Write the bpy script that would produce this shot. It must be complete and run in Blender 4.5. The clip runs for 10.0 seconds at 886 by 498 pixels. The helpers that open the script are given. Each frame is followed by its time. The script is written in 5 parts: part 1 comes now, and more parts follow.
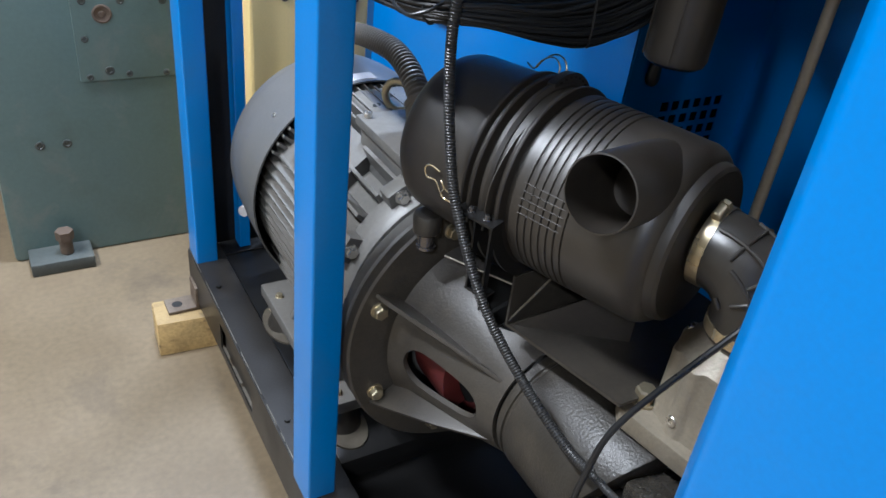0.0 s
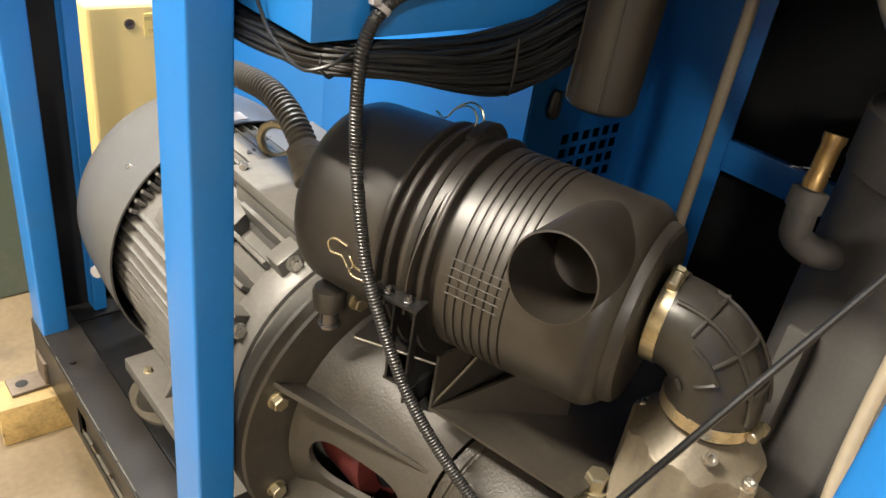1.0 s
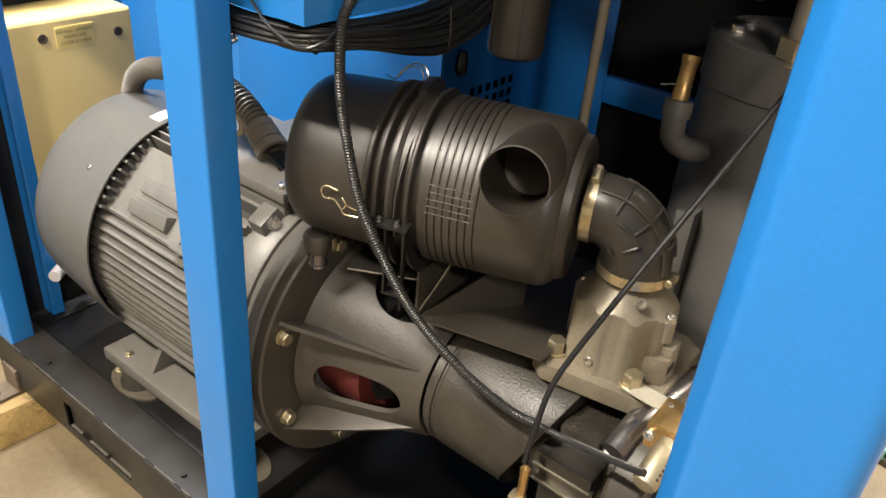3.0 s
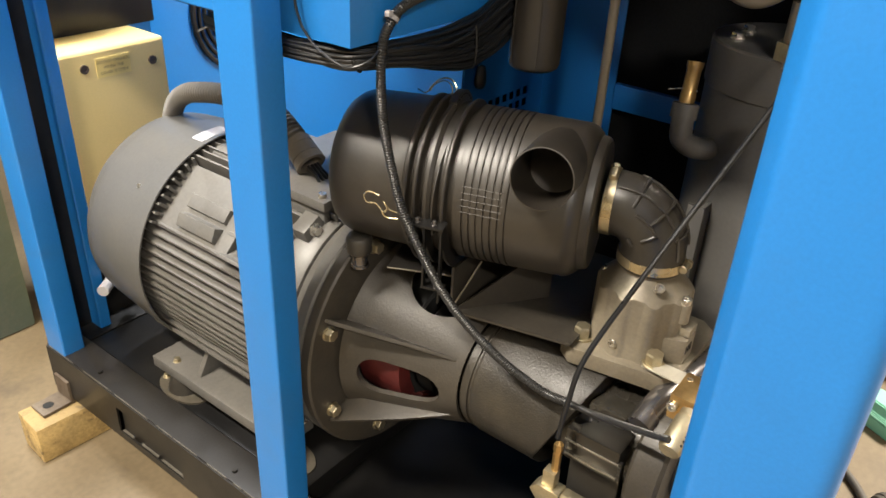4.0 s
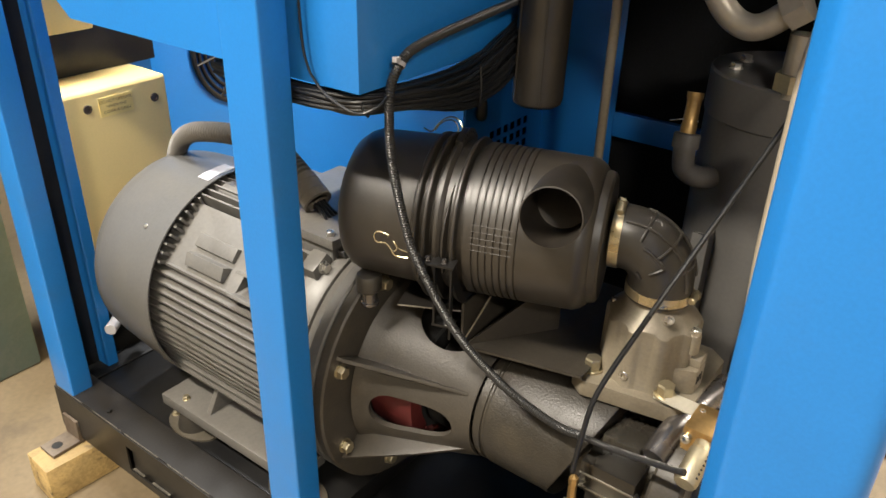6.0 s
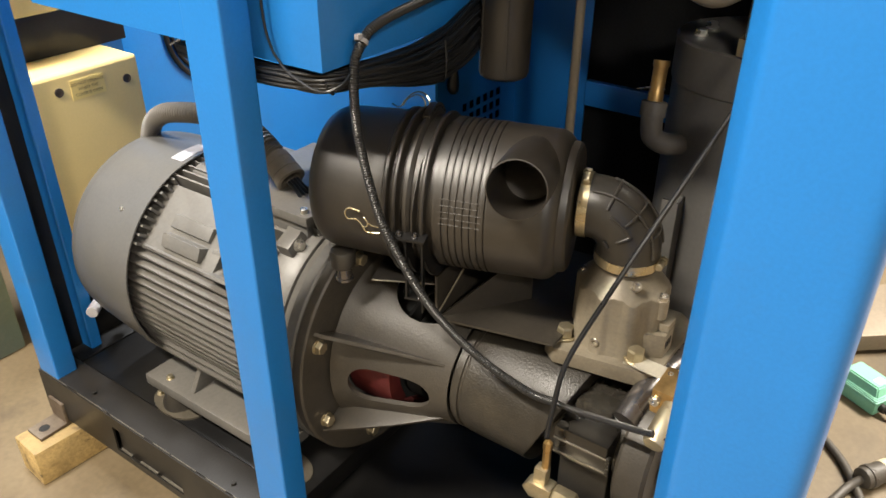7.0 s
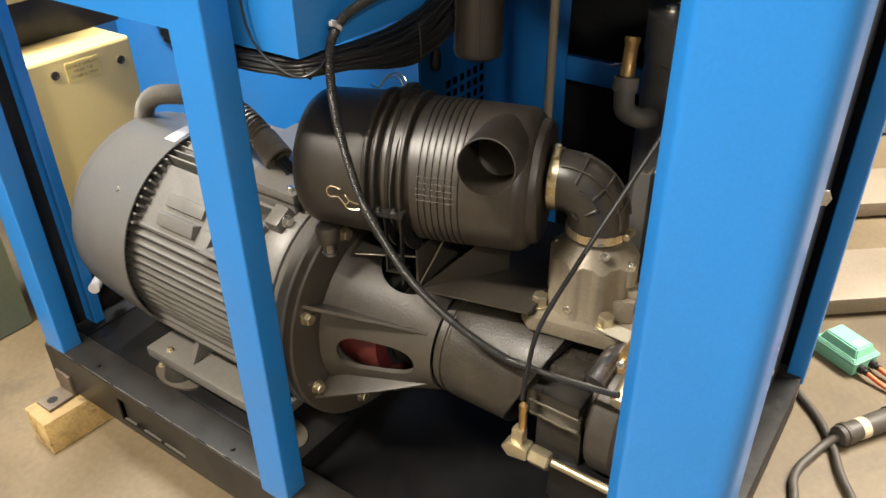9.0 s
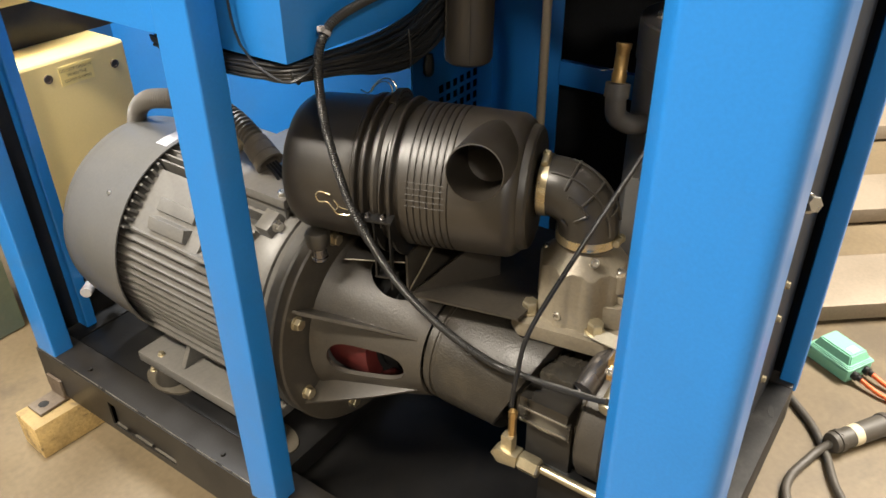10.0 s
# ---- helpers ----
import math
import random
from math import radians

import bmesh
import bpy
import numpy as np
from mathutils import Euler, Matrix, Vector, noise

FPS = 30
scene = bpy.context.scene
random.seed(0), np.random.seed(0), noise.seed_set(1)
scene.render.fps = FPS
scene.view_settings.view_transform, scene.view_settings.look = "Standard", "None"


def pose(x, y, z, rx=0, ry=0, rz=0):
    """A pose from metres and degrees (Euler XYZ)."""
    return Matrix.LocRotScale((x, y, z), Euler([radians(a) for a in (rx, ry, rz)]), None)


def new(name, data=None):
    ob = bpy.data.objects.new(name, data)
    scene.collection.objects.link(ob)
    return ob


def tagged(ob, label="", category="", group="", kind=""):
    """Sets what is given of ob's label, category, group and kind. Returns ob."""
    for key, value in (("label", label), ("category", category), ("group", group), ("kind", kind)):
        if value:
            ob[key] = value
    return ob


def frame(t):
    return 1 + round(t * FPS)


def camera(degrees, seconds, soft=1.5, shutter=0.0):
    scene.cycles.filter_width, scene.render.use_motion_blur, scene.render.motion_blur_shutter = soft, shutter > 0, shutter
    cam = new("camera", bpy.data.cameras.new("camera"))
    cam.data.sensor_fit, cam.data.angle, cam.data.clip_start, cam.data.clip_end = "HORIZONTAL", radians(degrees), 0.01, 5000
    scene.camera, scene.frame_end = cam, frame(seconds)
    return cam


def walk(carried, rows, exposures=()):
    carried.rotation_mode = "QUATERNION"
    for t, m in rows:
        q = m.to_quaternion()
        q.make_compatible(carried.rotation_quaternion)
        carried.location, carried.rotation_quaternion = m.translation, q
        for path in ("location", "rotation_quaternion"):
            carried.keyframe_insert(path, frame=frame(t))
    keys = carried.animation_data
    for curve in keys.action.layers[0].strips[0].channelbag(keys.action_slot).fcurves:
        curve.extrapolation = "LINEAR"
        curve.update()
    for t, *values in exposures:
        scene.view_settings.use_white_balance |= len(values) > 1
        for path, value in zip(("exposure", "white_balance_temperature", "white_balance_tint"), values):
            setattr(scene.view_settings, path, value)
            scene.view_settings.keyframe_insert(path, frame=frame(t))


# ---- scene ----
cam = camera(59.3, 10.0, soft=1.6, shutter=0.0)
# seconds, eye, yaw, pitch, lean
PATH = [
    (0, -0.0205, 0.0477, 1.2175, -32.92, -32.23, 7.10),
    (0.5, -0.0061, 0.1187, 1.2133, -40.41, -31.77, 9.08),
    (1, 0.0178, 0.2009, 1.2078, -44.35, -30.39, 9.09),
    (1.5, -0.0210, 0.2658, 1.2147, -51.27, -30.81, 7.84),
    (2, -0.0749, 0.2835, 1.2215, -54.26, -31.92, 7.05),
    (2.5, -0.1345, 0.2061, 1.2337, -54.72, -31.32, 6.50),
    (4, -0.2898, 0.1093, 1.2647, -53.74, -29.60, 2.94),
    (4.5, -0.3076, 0.1252, 1.2874, -53.37, -28.63, 2.81),
    (5, -0.3117, 0.1328, 1.2931, -53.28, -27.91, 2.67),
    (5.5, -0.3050, 0.1314, 1.2925, -53.49, -27.79, 2.20),
    (7, -0.2916, 0.1008, 1.3030, -54.93, -30.42, 0.31),
    (7.5, -0.2997, 0.0788, 1.3220, -54.92, -31.48, -0.03),
    (8, -0.3139, 0.0617, 1.3340, -54.68, -32.18, -0.32),
    (8.5, -0.3117, 0.0552, 1.3415, -54.45, -32.67, -0.75),
    (9, -0.3044, 0.0438, 1.3357, -54.42, -32.63, -0.90),
    (9.5, -0.2945, 0.0332, 1.3345, -54.44, -32.55, -0.95),
    (10, -0.2935, 0.0347, 1.3365, -54.51, -32.35, -0.66),
]

EXPOSURES = [(0, 0.12, 5200, 10), (0.5, 0.45, 6050, 10), (1, 0.75, 6850, 10), (1.5, 0.6, 6900, 10), (2, 0.47, 6900, 10), (2.5, 0.53, 6750, 10), (4, 0.48, 6700, 10), (5.5, 0.44, 6700, 10), (7, 0.38, 6700, 10), (10, 0.38, 6750, 10)]
walk(cam, [(t, pose(x, y, z, 90 + pitch, 0, yaw) @ pose(0, 0, 0, 0, 0, lean)) for t, x, y, z, yaw, pitch, lean in PATH], EXPOSURES)

# ---- light ----
world = bpy.data.worlds.new("workshop_air")
world.use_nodes = True
world.node_tree.nodes["Background"].inputs[0].default_value = (0.75, 0.8, 0.9, 1)
world.node_tree.nodes["Background"].inputs[1].default_value = 0.02
scene.world = world


def ceiling_lamp(x, y, z, sx, sy, watts, colour=(1.0, 0.93, 0.82)):
    data = bpy.data.lights.new("ceiling_lamp", "AREA")
    data.shape, data.size, data.size_y, data.energy, data.color = "RECTANGLE", sx, sy, watts, colour
    ob = new("ceiling_lamp", data)
    ob.matrix_world = pose(x, y, z)
    return ob


ceiling_lamp(-1.4, 1.45, 3.5, 0.14, 1.4, 250)
ceiling_lamp(-2.04, -2.2, 3.4, 0.3, 0.6, 130)
ceiling_lamp(0.45, 1.85, 3.4, 0.5, 0.12, 140, (0.93, 0.96, 1.0))
ceiling_lamp(3.0, -1.2, 3.4, 0.35, 2.4, 470)


# ---- materials ----
def material(name, colour, rough=0.5, metal=0.0, vary=0.12, scale=6.0, fine=60.0, bump=0.05, dirt=None, dirt_amount=0.35,
             dirt_scale=3.5, spec=0.5, coat=0.0, stain=None, stain_amount=0.4, stain_scale=1.5, dust=None, dust_amount=0.5):
    m = bpy.data.materials.new(name)
    m.use_nodes = True
    nt = m.node_tree
    nodes, link = nt.nodes, nt.links.new
    b = nodes["Principled BSDF"]
    b.inputs["Metallic"].default_value = metal
    b.inputs["Specular IOR Level"].default_value = spec
    b.inputs["Coat Weight"].default_value = coat
    tc = nodes.new("ShaderNodeTexCoord")
    big = nodes.new("ShaderNodeTexNoise")
    big.inputs["Scale"].default_value, big.inputs["Detail"].default_value = scale, 5
    small = nodes.new("ShaderNodeTexNoise")
    small.inputs["Scale"].default_value, small.inputs["Detail"].default_value = fine, 3
    link(tc.outputs["Object"], big.inputs["Vector"])
    link(tc.outputs["Object"], small.inputs["Vector"])
    add = nodes.new("ShaderNodeMath")
    add.operation = "ADD"
    link(big.outputs[0], add.inputs[0])
    link(small.outputs[0], add.inputs[1])
    tone = nodes.new("ShaderNodeMapRange")
    tone.inputs[1].default_value, tone.inputs[2].default_value = 0.6, 1.4
    tone.inputs[3].default_value, tone.inputs[4].default_value = 1 - vary, 1 + vary
    link(add.outputs[0], tone.inputs[0])
    hue = nodes.new("ShaderNodeHueSaturation")
    hue.inputs["Color"].default_value = (*colour, 1)
    link(tone.outputs[0], hue.inputs["Value"])
    last = hue.outputs[0]
    if dirt is not None:
        spots = nodes.new("ShaderNodeTexNoise")
        spots.inputs["Scale"].default_value, spots.inputs["Detail"].default_value, spots.inputs["Roughness"].default_value = dirt_scale, 8, 0.7
        link(tc.outputs["Object"], spots.inputs["Vector"])
        ramp = nodes.new("ShaderNodeMapRange")
        ramp.inputs[1].default_value, ramp.inputs[2].default_value, ramp.inputs[4].default_value = 0.5, 0.75, dirt_amount
        link(spots.outputs[0], ramp.inputs[0])
        mix = nodes.new("ShaderNodeMix")
        mix.data_type = "RGBA"
        link(ramp.outputs[0], mix.inputs[0])
        link(last, mix.inputs[6])
        mix.inputs[7].default_value = (*dirt, 1)
        last = mix.outputs[2]
    if stain is not None:
        blot = nodes.new("ShaderNodeTexNoise")
        blot.inputs["Scale"].default_value, blot.inputs["Detail"].default_value, blot.inputs["Roughness"].default_value = stain_scale, 9, 0.62
        blot.inputs["Distortion"].default_value = 0.6
        link(tc.outputs["Object"], blot.inputs["Vector"])
        edge = nodes.new("ShaderNodeMapRange")
        edge.inputs[1].default_value, edge.inputs[2].default_value, edge.inputs[4].default_value = 0.54, 0.66, stain_amount
        link(blot.outputs[0], edge.inputs[0])
        mix = nodes.new("ShaderNodeMix")
        mix.data_type = "RGBA"
        link(edge.outputs[0], mix.inputs[0])
        link(last, mix.inputs[6])
        mix.inputs[7].default_value = (*stain, 1)
        last = mix.outputs[2]
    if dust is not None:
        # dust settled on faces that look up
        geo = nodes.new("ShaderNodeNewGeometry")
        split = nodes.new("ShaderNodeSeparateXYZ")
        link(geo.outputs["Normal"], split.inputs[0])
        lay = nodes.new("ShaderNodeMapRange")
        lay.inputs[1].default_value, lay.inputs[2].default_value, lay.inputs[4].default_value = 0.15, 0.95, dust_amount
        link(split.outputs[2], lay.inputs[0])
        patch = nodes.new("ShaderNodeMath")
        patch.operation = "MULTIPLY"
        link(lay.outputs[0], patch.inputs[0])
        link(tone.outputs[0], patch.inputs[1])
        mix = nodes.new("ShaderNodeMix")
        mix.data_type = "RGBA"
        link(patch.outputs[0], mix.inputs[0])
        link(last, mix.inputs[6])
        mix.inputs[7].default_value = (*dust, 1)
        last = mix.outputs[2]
    link(last, b.inputs["Base Color"])
    rr = nodes.new("ShaderNodeMapRange")
    rr.inputs[1].default_value, rr.inputs[2].default_value = 0.3, 0.7
    rr.inputs[3].default_value, rr.inputs[4].default_value = max(0.03, rough - 0.08), min(1, rough + 0.08)
    link(big.outputs[0], rr.inputs[0])
    link(rr.outputs[0], b.inputs["Roughness"])
    if bump:
        bp = nodes.new("ShaderNodeBump")
        bp.inputs["Strength"].default_value, bp.inputs["Distance"].default_value = bump, 0.002
        link(small.outputs[0], bp.inputs["Height"])
        link(bp.outputs[0], b.inputs["Normal"])
    return m


BLUE = material("blue_enamel", (0.011, 0.178, 0.54), 0.36, vary=0.07, scale=3, fine=240, bump=0.03, dirt=(0.02, 0.1, 0.25), dirt_amount=0.14, coat=0.2, stain=(0.05, 0.16, 0.36), stain_amount=0.22, stain_scale=5)
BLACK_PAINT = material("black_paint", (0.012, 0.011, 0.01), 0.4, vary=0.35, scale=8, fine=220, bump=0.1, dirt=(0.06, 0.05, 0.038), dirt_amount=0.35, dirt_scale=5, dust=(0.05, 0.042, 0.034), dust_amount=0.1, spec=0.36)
TRAY = material("oily_tray", (0.0065, 0.0065, 0.0068), 0.34, vary=0.3, scale=6, fine=60, bump=0.1, dirt=(0.022, 0.02, 0.018), dirt_amount=0.4, stain=(0.016, 0.0145, 0.013), stain_amount=0.4, stain_scale=5, spec=0.34)
FOAM = material("black_foam", (0.011, 0.0115, 0.0125), 0.95, vary=0.3, scale=15, fine=200, bump=0.4, spec=0.12)
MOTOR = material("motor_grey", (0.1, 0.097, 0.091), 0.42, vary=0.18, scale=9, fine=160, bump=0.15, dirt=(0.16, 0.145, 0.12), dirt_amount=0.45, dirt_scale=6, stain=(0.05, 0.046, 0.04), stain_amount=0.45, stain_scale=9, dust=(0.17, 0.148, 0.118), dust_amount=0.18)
COWL = material("cowl_grey", (0.086, 0.084, 0.08), 0.36, vary=0.12, scale=4, fine=180, bump=0.06, dirt=(0.13, 0.118, 0.1), dirt_amount=0.45, dirt_scale=5, stain=(0.055, 0.05, 0.044), stain_amount=0.4, stain_scale=4)
IRON = material("cast_iron_paint", (0.045, 0.0395, 0.0325), 0.45, vary=0.24, scale=14, fine=300, bump=0.2, dirt=(0.12, 0.1, 0.07), dirt_amount=0.4, dirt_scale=8, stain=(0.03, 0.026, 0.02), stain_amount=0.5, stain_scale=7, spec=0.45)
CASING = material("oily_casing_paint", (0.027, 0.0237, 0.019), 0.42, vary=0.25, scale=12, fine=300, bump=0.42, dirt=(0.09, 0.075, 0.052), dirt_amount=0.45, dirt_scale=8, stain=(0.016, 0.014, 0.011), stain_amount=0.5, stain_scale=7, spec=0.5)
SPARKLE = material("rough_wet_casting", (0.03, 0.027, 0.022), 0.16, vary=0.3, scale=20, fine=260, bump=1.0, dirt=(0.1, 0.088, 0.07), dirt_amount=0.5, dirt_scale=30, spec=1.0)
WET = material("wet_oily_iron", (0.0085, 0.0078, 0.0068), 0.33, vary=0.3, scale=12, fine=60, bump=0.12, dirt=(0.03, 0.026, 0.02), dirt_amount=0.4, dirt_scale=9, spec=0.8)
IRON_DARK = material("oily_iron", (0.024, 0.021, 0.017), 0.28, vary=0.25, scale=10, fine=140, bump=0.35, dirt=(0.06, 0.052, 0.04), dirt_amount=0.3, dirt_scale=12, spec=0.7)
ALU = material("cast_aluminium", (0.23, 0.2, 0.15), 0.44, metal=0.3, vary=0.14, scale=12, fine=220, bump=0.28, dirt=(0.1, 0.085, 0.06), dirt_amount=0.5, dirt_scale=9)
PLASTIC = material("black_plastic", (0.0158, 0.0125, 0.009), 0.46, vary=0.2, scale=7, fine=160, bump=0.07, dirt=(0.06, 0.05, 0.038), dirt_amount=0.35, dirt_scale=6, spec=0.85)
RUBBER = material("rubber", (0.025, 0.022, 0.018), 0.42, vary=0.18, scale=9, fine=140, bump=0.1, dirt=(0.08, 0.07, 0.055), dirt_amount=0.4, dirt_scale=9, spec=0.65)
CONDUIT = material("conduit_plastic", (0.02, 0.02, 0.02), 0.35, vary=0.15, scale=10, fine=100, bump=0.05)
HOSE = material("ribbed_hose_grey", (0.075, 0.066, 0.054), 0.5, vary=0.2, scale=12, fine=100, bump=0.1, dirt=(0.13, 0.11, 0.085), dirt_amount=0.4, dirt_scale=7)
DUSTY = material("dusty_conduit", (0.105, 0.09, 0.07), 0.5, vary=0.2, scale=12, fine=100, bump=0.1, dirt=(0.05, 0.045, 0.04), dirt_amount=0.5)
CABLE = material("cable_sheath", (0.0095, 0.0102, 0.0115), 0.33, vary=0.2, scale=10, fine=80, bump=0.03)
ZINC = material("yellow_zinc", (0.48, 0.42, 0.29), 0.42, metal=0.9, vary=0.12, scale=30, fine=200, bump=0.06)
STEEL = material("bright_steel", (0.6, 0.58, 0.54), 0.3, metal=0.95, vary=0.1, scale=25, fine=180, bump=0.05)
BRASS = material("brass", (0.5, 0.33, 0.14), 0.34, metal=0.9, vary=0.15, scale=30, fine=150, bump=0.05, dirt=(0.25, 0.14, 0.06), dirt_amount=0.4, dirt_scale=20)
PALE = material("pale_zinc_sheet", (0.5, 0.47, 0.39), 0.45, metal=0.25, vary=0.1, scale=20, fine=150, bump=0.05)
CLAMP = material("clamp_band", (0.56, 0.48, 0.32), 0.3, metal=0.85, vary=0.1, scale=25, fine=150, bump=0.04)
WIRE = material("clip_wire", (0.75, 0.66, 0.45), 0.22, metal=0.95, vary=0.08, scale=30, fine=150, bump=0.0)
TAN_TUBE = material("tan_tube", (0.42, 0.36, 0.27), 0.4, metal=0.3, vary=0.1, scale=12, fine=100, bump=0.05)
GREY_PIPE = material("grey_pipe", (0.36, 0.32, 0.26), 0.42, metal=0.4, vary=0.1, scale=12, fine=100, bump=0.08)
TANK = material("tank_grey", (0.1, 0.096, 0.09), 0.45, vary=0.12, scale=6, fine=140, bump=0.15, dirt=(0.1, 0.09, 0.08), dirt_amount=0.3)
RED = material("red_rubber", (0.085, 0.013, 0.012), 0.5, vary=0.2, scale=12, fine=80, bump=0.1)
CREAM = material("cream_enamel", (0.72, 0.55, 0.23), 0.4, vary=0.05, scale=4, fine=200, bump=0.03, dirt=(0.5, 0.4, 0.2), dirt_amount=0.3)
YELLOW = material("yellow_sticker", (0.8, 0.62, 0.22), 0.45, vary=0.05, scale=10, fine=100, bump=0.0)
INK = material("black_ink", (0.3, 0.2, 0.07), 0.6, vary=0.1, bump=0.0)
GREEN_PAINT = material("green_grey_enamel", (0.1, 0.15, 0.145), 0.42, vary=0.1, scale=3, fine=90, bump=0.08, dirt=(0.06, 0.08, 0.06), dirt_amount=0.5, stain=(0.2, 0.2, 0.18), stain_amount=0.35, stain_scale=6)
GREEN_PLASTIC = material("green_plastic", (0.2, 0.5, 0.36), 0.4, vary=0.06, scale=8, fine=120, bump=0.04)
ORANGE = material("orange_sheath", (0.8, 0.16, 0.05), 0.45, vary=0.08, scale=10, fine=100, bump=0.03)
WHITE = material("white_plastic", (0.75, 0.74, 0.76), 0.5, vary=0.06, scale=12, fine=80, bump=0.05)
BORE = material("brown_bore", (0.0135, 0.0085, 0.0055), 0.7, vary=0.3, scale=25, fine=120, bump=0.1, spec=0.2)
# near-black: the shade inside openings is put into the colour
HOLE_SHADE = material("hole_shade", (0.008, 0.008, 0.008), 0.8, vary=0.2, bump=0.0)
DARK_PIPE = material("dark_painted_pipe", (0.085, 0.08, 0.075), 0.45, vary=0.12, scale=12, fine=140, bump=0.12, dirt=(0.16, 0.14, 0.11), dirt_amount=0.35, dirt_scale=12)
DARK_STEEL = material("oily_steel", (0.2, 0.19, 0.19), 0.25, metal=0.85, vary=0.15, scale=18, fine=160, bump=0.06, dirt=(0.06, 0.055, 0.05), dirt_amount=0.5, dirt_scale=14)
WORN = material("worn_casting", (0.22, 0.2, 0.165), 0.34, metal=0.6, vary=0.25, scale=30, fine=180, bump=0.5, dirt=(0.08, 0.075, 0.065), dirt_amount=0.7, dirt_scale=45)
SLATE = material("slate_sheet", (0.0105, 0.0138, 0.019), 0.55, vary=0.2, scale=5, fine=120, bump=0.08, dirt=(0.03, 0.032, 0.035), dirt_amount=0.4, dirt_scale=7, spec=0.3)
SCUFFED = material("scuffed_black", (0.0085, 0.0085, 0.0088), 0.5, vary=0.35, scale=8, fine=120, bump=0.25, dirt=(0.075, 0.07, 0.066), dirt_amount=0.5, dirt_scale=14, spec=0.25)
CRADLE = material("oily_brown_black", (0.03, 0.026, 0.021), 0.36, vary=0.25, scale=9, fine=130, bump=0.15, dirt=(0.11, 0.095, 0.07), dirt_amount=0.5, dirt_scale=7)
DIRTY_GREEN = material("worn_green_casting", (0.045, 0.05, 0.045), 0.55, vary=0.2, scale=9, fine=120, bump=0.25, dirt=(0.16, 0.15, 0.12), dirt_amount=0.6, dirt_scale=10)
GREY_RUBBER = material("dusty_rubber", (0.06, 0.053, 0.045), 0.5, vary=0.2, scale=10, fine=100, bump=0.12, dirt=(0.13, 0.11, 0.085), dirt_amount=0.4)
CREAM_BAND = material("cream_tape", (0.58, 0.5, 0.35), 0.55, vary=0.08, scale=20, fine=100, bump=0.05)
# white plastic greyed down, with shade put into the base colour
SHADED_WHITE = material("shaded_white_plastic", (0.38, 0.37, 0.38), 0.55, vary=0.08, scale=12, fine=80, bump=0.05)
RUST = material("rusty_steel", (0.1, 0.072, 0.052), 0.6, metal=0.3, vary=0.25, scale=25, fine=120, bump=0.3, dirt=(0.3, 0.26, 0.2), dirt_amount=0.5)
PLATE = material("grey_steel_plate", (0.22, 0.18, 0.135), 0.5, metal=0.2, vary=0.15, scale=5, fine=120, bump=0.1, dirt=(0.2, 0.15, 0.1), dirt_amount=0.5)
DULL_METAL = material("dull_worn_steel", (0.11, 0.095, 0.072), 0.45, metal=0.4, vary=0.2, scale=14, fine=120, bump=0.1, dirt=(0.05, 0.044, 0.036), dirt_amount=0.6)
WALL = material("plaster", (0.42, 0.38, 0.3), 0.8, vary=0.06, scale=2, fine=60, bump=0.1)
CEIL = material("ceiling_white", (0.7, 0.69, 0.66), 0.8, vary=0.05, scale=2, fine=60, bump=0.05)
CONCRETE = material("concrete", (0.135, 0.101, 0.059), 0.48, vary=0.2, scale=3.5, fine=70, bump=0.16, dirt=(0.115, 0.083, 0.048), dirt_amount=0.65, dirt_scale=5, stain=(0.06, 0.046, 0.032), stain_amount=0.55, stain_scale=3.2)
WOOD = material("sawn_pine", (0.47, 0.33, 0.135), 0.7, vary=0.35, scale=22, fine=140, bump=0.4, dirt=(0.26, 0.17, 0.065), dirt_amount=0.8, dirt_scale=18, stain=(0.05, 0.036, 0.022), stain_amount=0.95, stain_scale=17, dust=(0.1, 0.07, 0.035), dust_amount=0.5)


# ---- mesh helpers ----
def finish(bm, sharp=35):
    bmesh.ops.recalc_face_normals(bm, faces=bm.faces)
    lim = radians(sharp)
    for f in bm.faces:
        f.smooth = True
    for e in bm.edges:
        e.smooth = len(e.link_faces) == 2 and e.calc_face_angle(0) < lim


def part(name, bm, mat, parent=None, label="", sharp=35):
    finish(bm, sharp)
    me = bpy.data.meshes.new(name)
    bm.to_mesh(me)
    bm.free()
    me.materials.append(mat)
    ob = new(name, me)
    if parent is not None:
        ob.parent = parent
        ob.matrix_parent_inverse = parent.matrix_basis.inverted() if parent.parent is None else Matrix()
    if label:
        tagged(ob, label)
    return ob


def thing(name, x, y, z, label, category, group="", kind=""):
    ob = new(name)
    ob.empty_display_size = 0.05
    ob.matrix_basis = Matrix.Translation((x, y, z))
    return tagged(ob, label, category, group, kind)


def shared(name, mesh, m, parent):
    """Another object on one mesh, at the pose m in the world."""
    ob = new(name, mesh)
    ob.parent = parent
    ob.matrix_parent_inverse = parent.matrix_basis.inverted() if parent.parent is None else Matrix()
    ob.matrix_basis = m
    return ob


def frame_of(axis):
    """A turn that takes +z to axis."""
    return Vector((0, 0, 1)).rotation_difference(Vector(axis).normalized()).to_matrix().to_4x4()


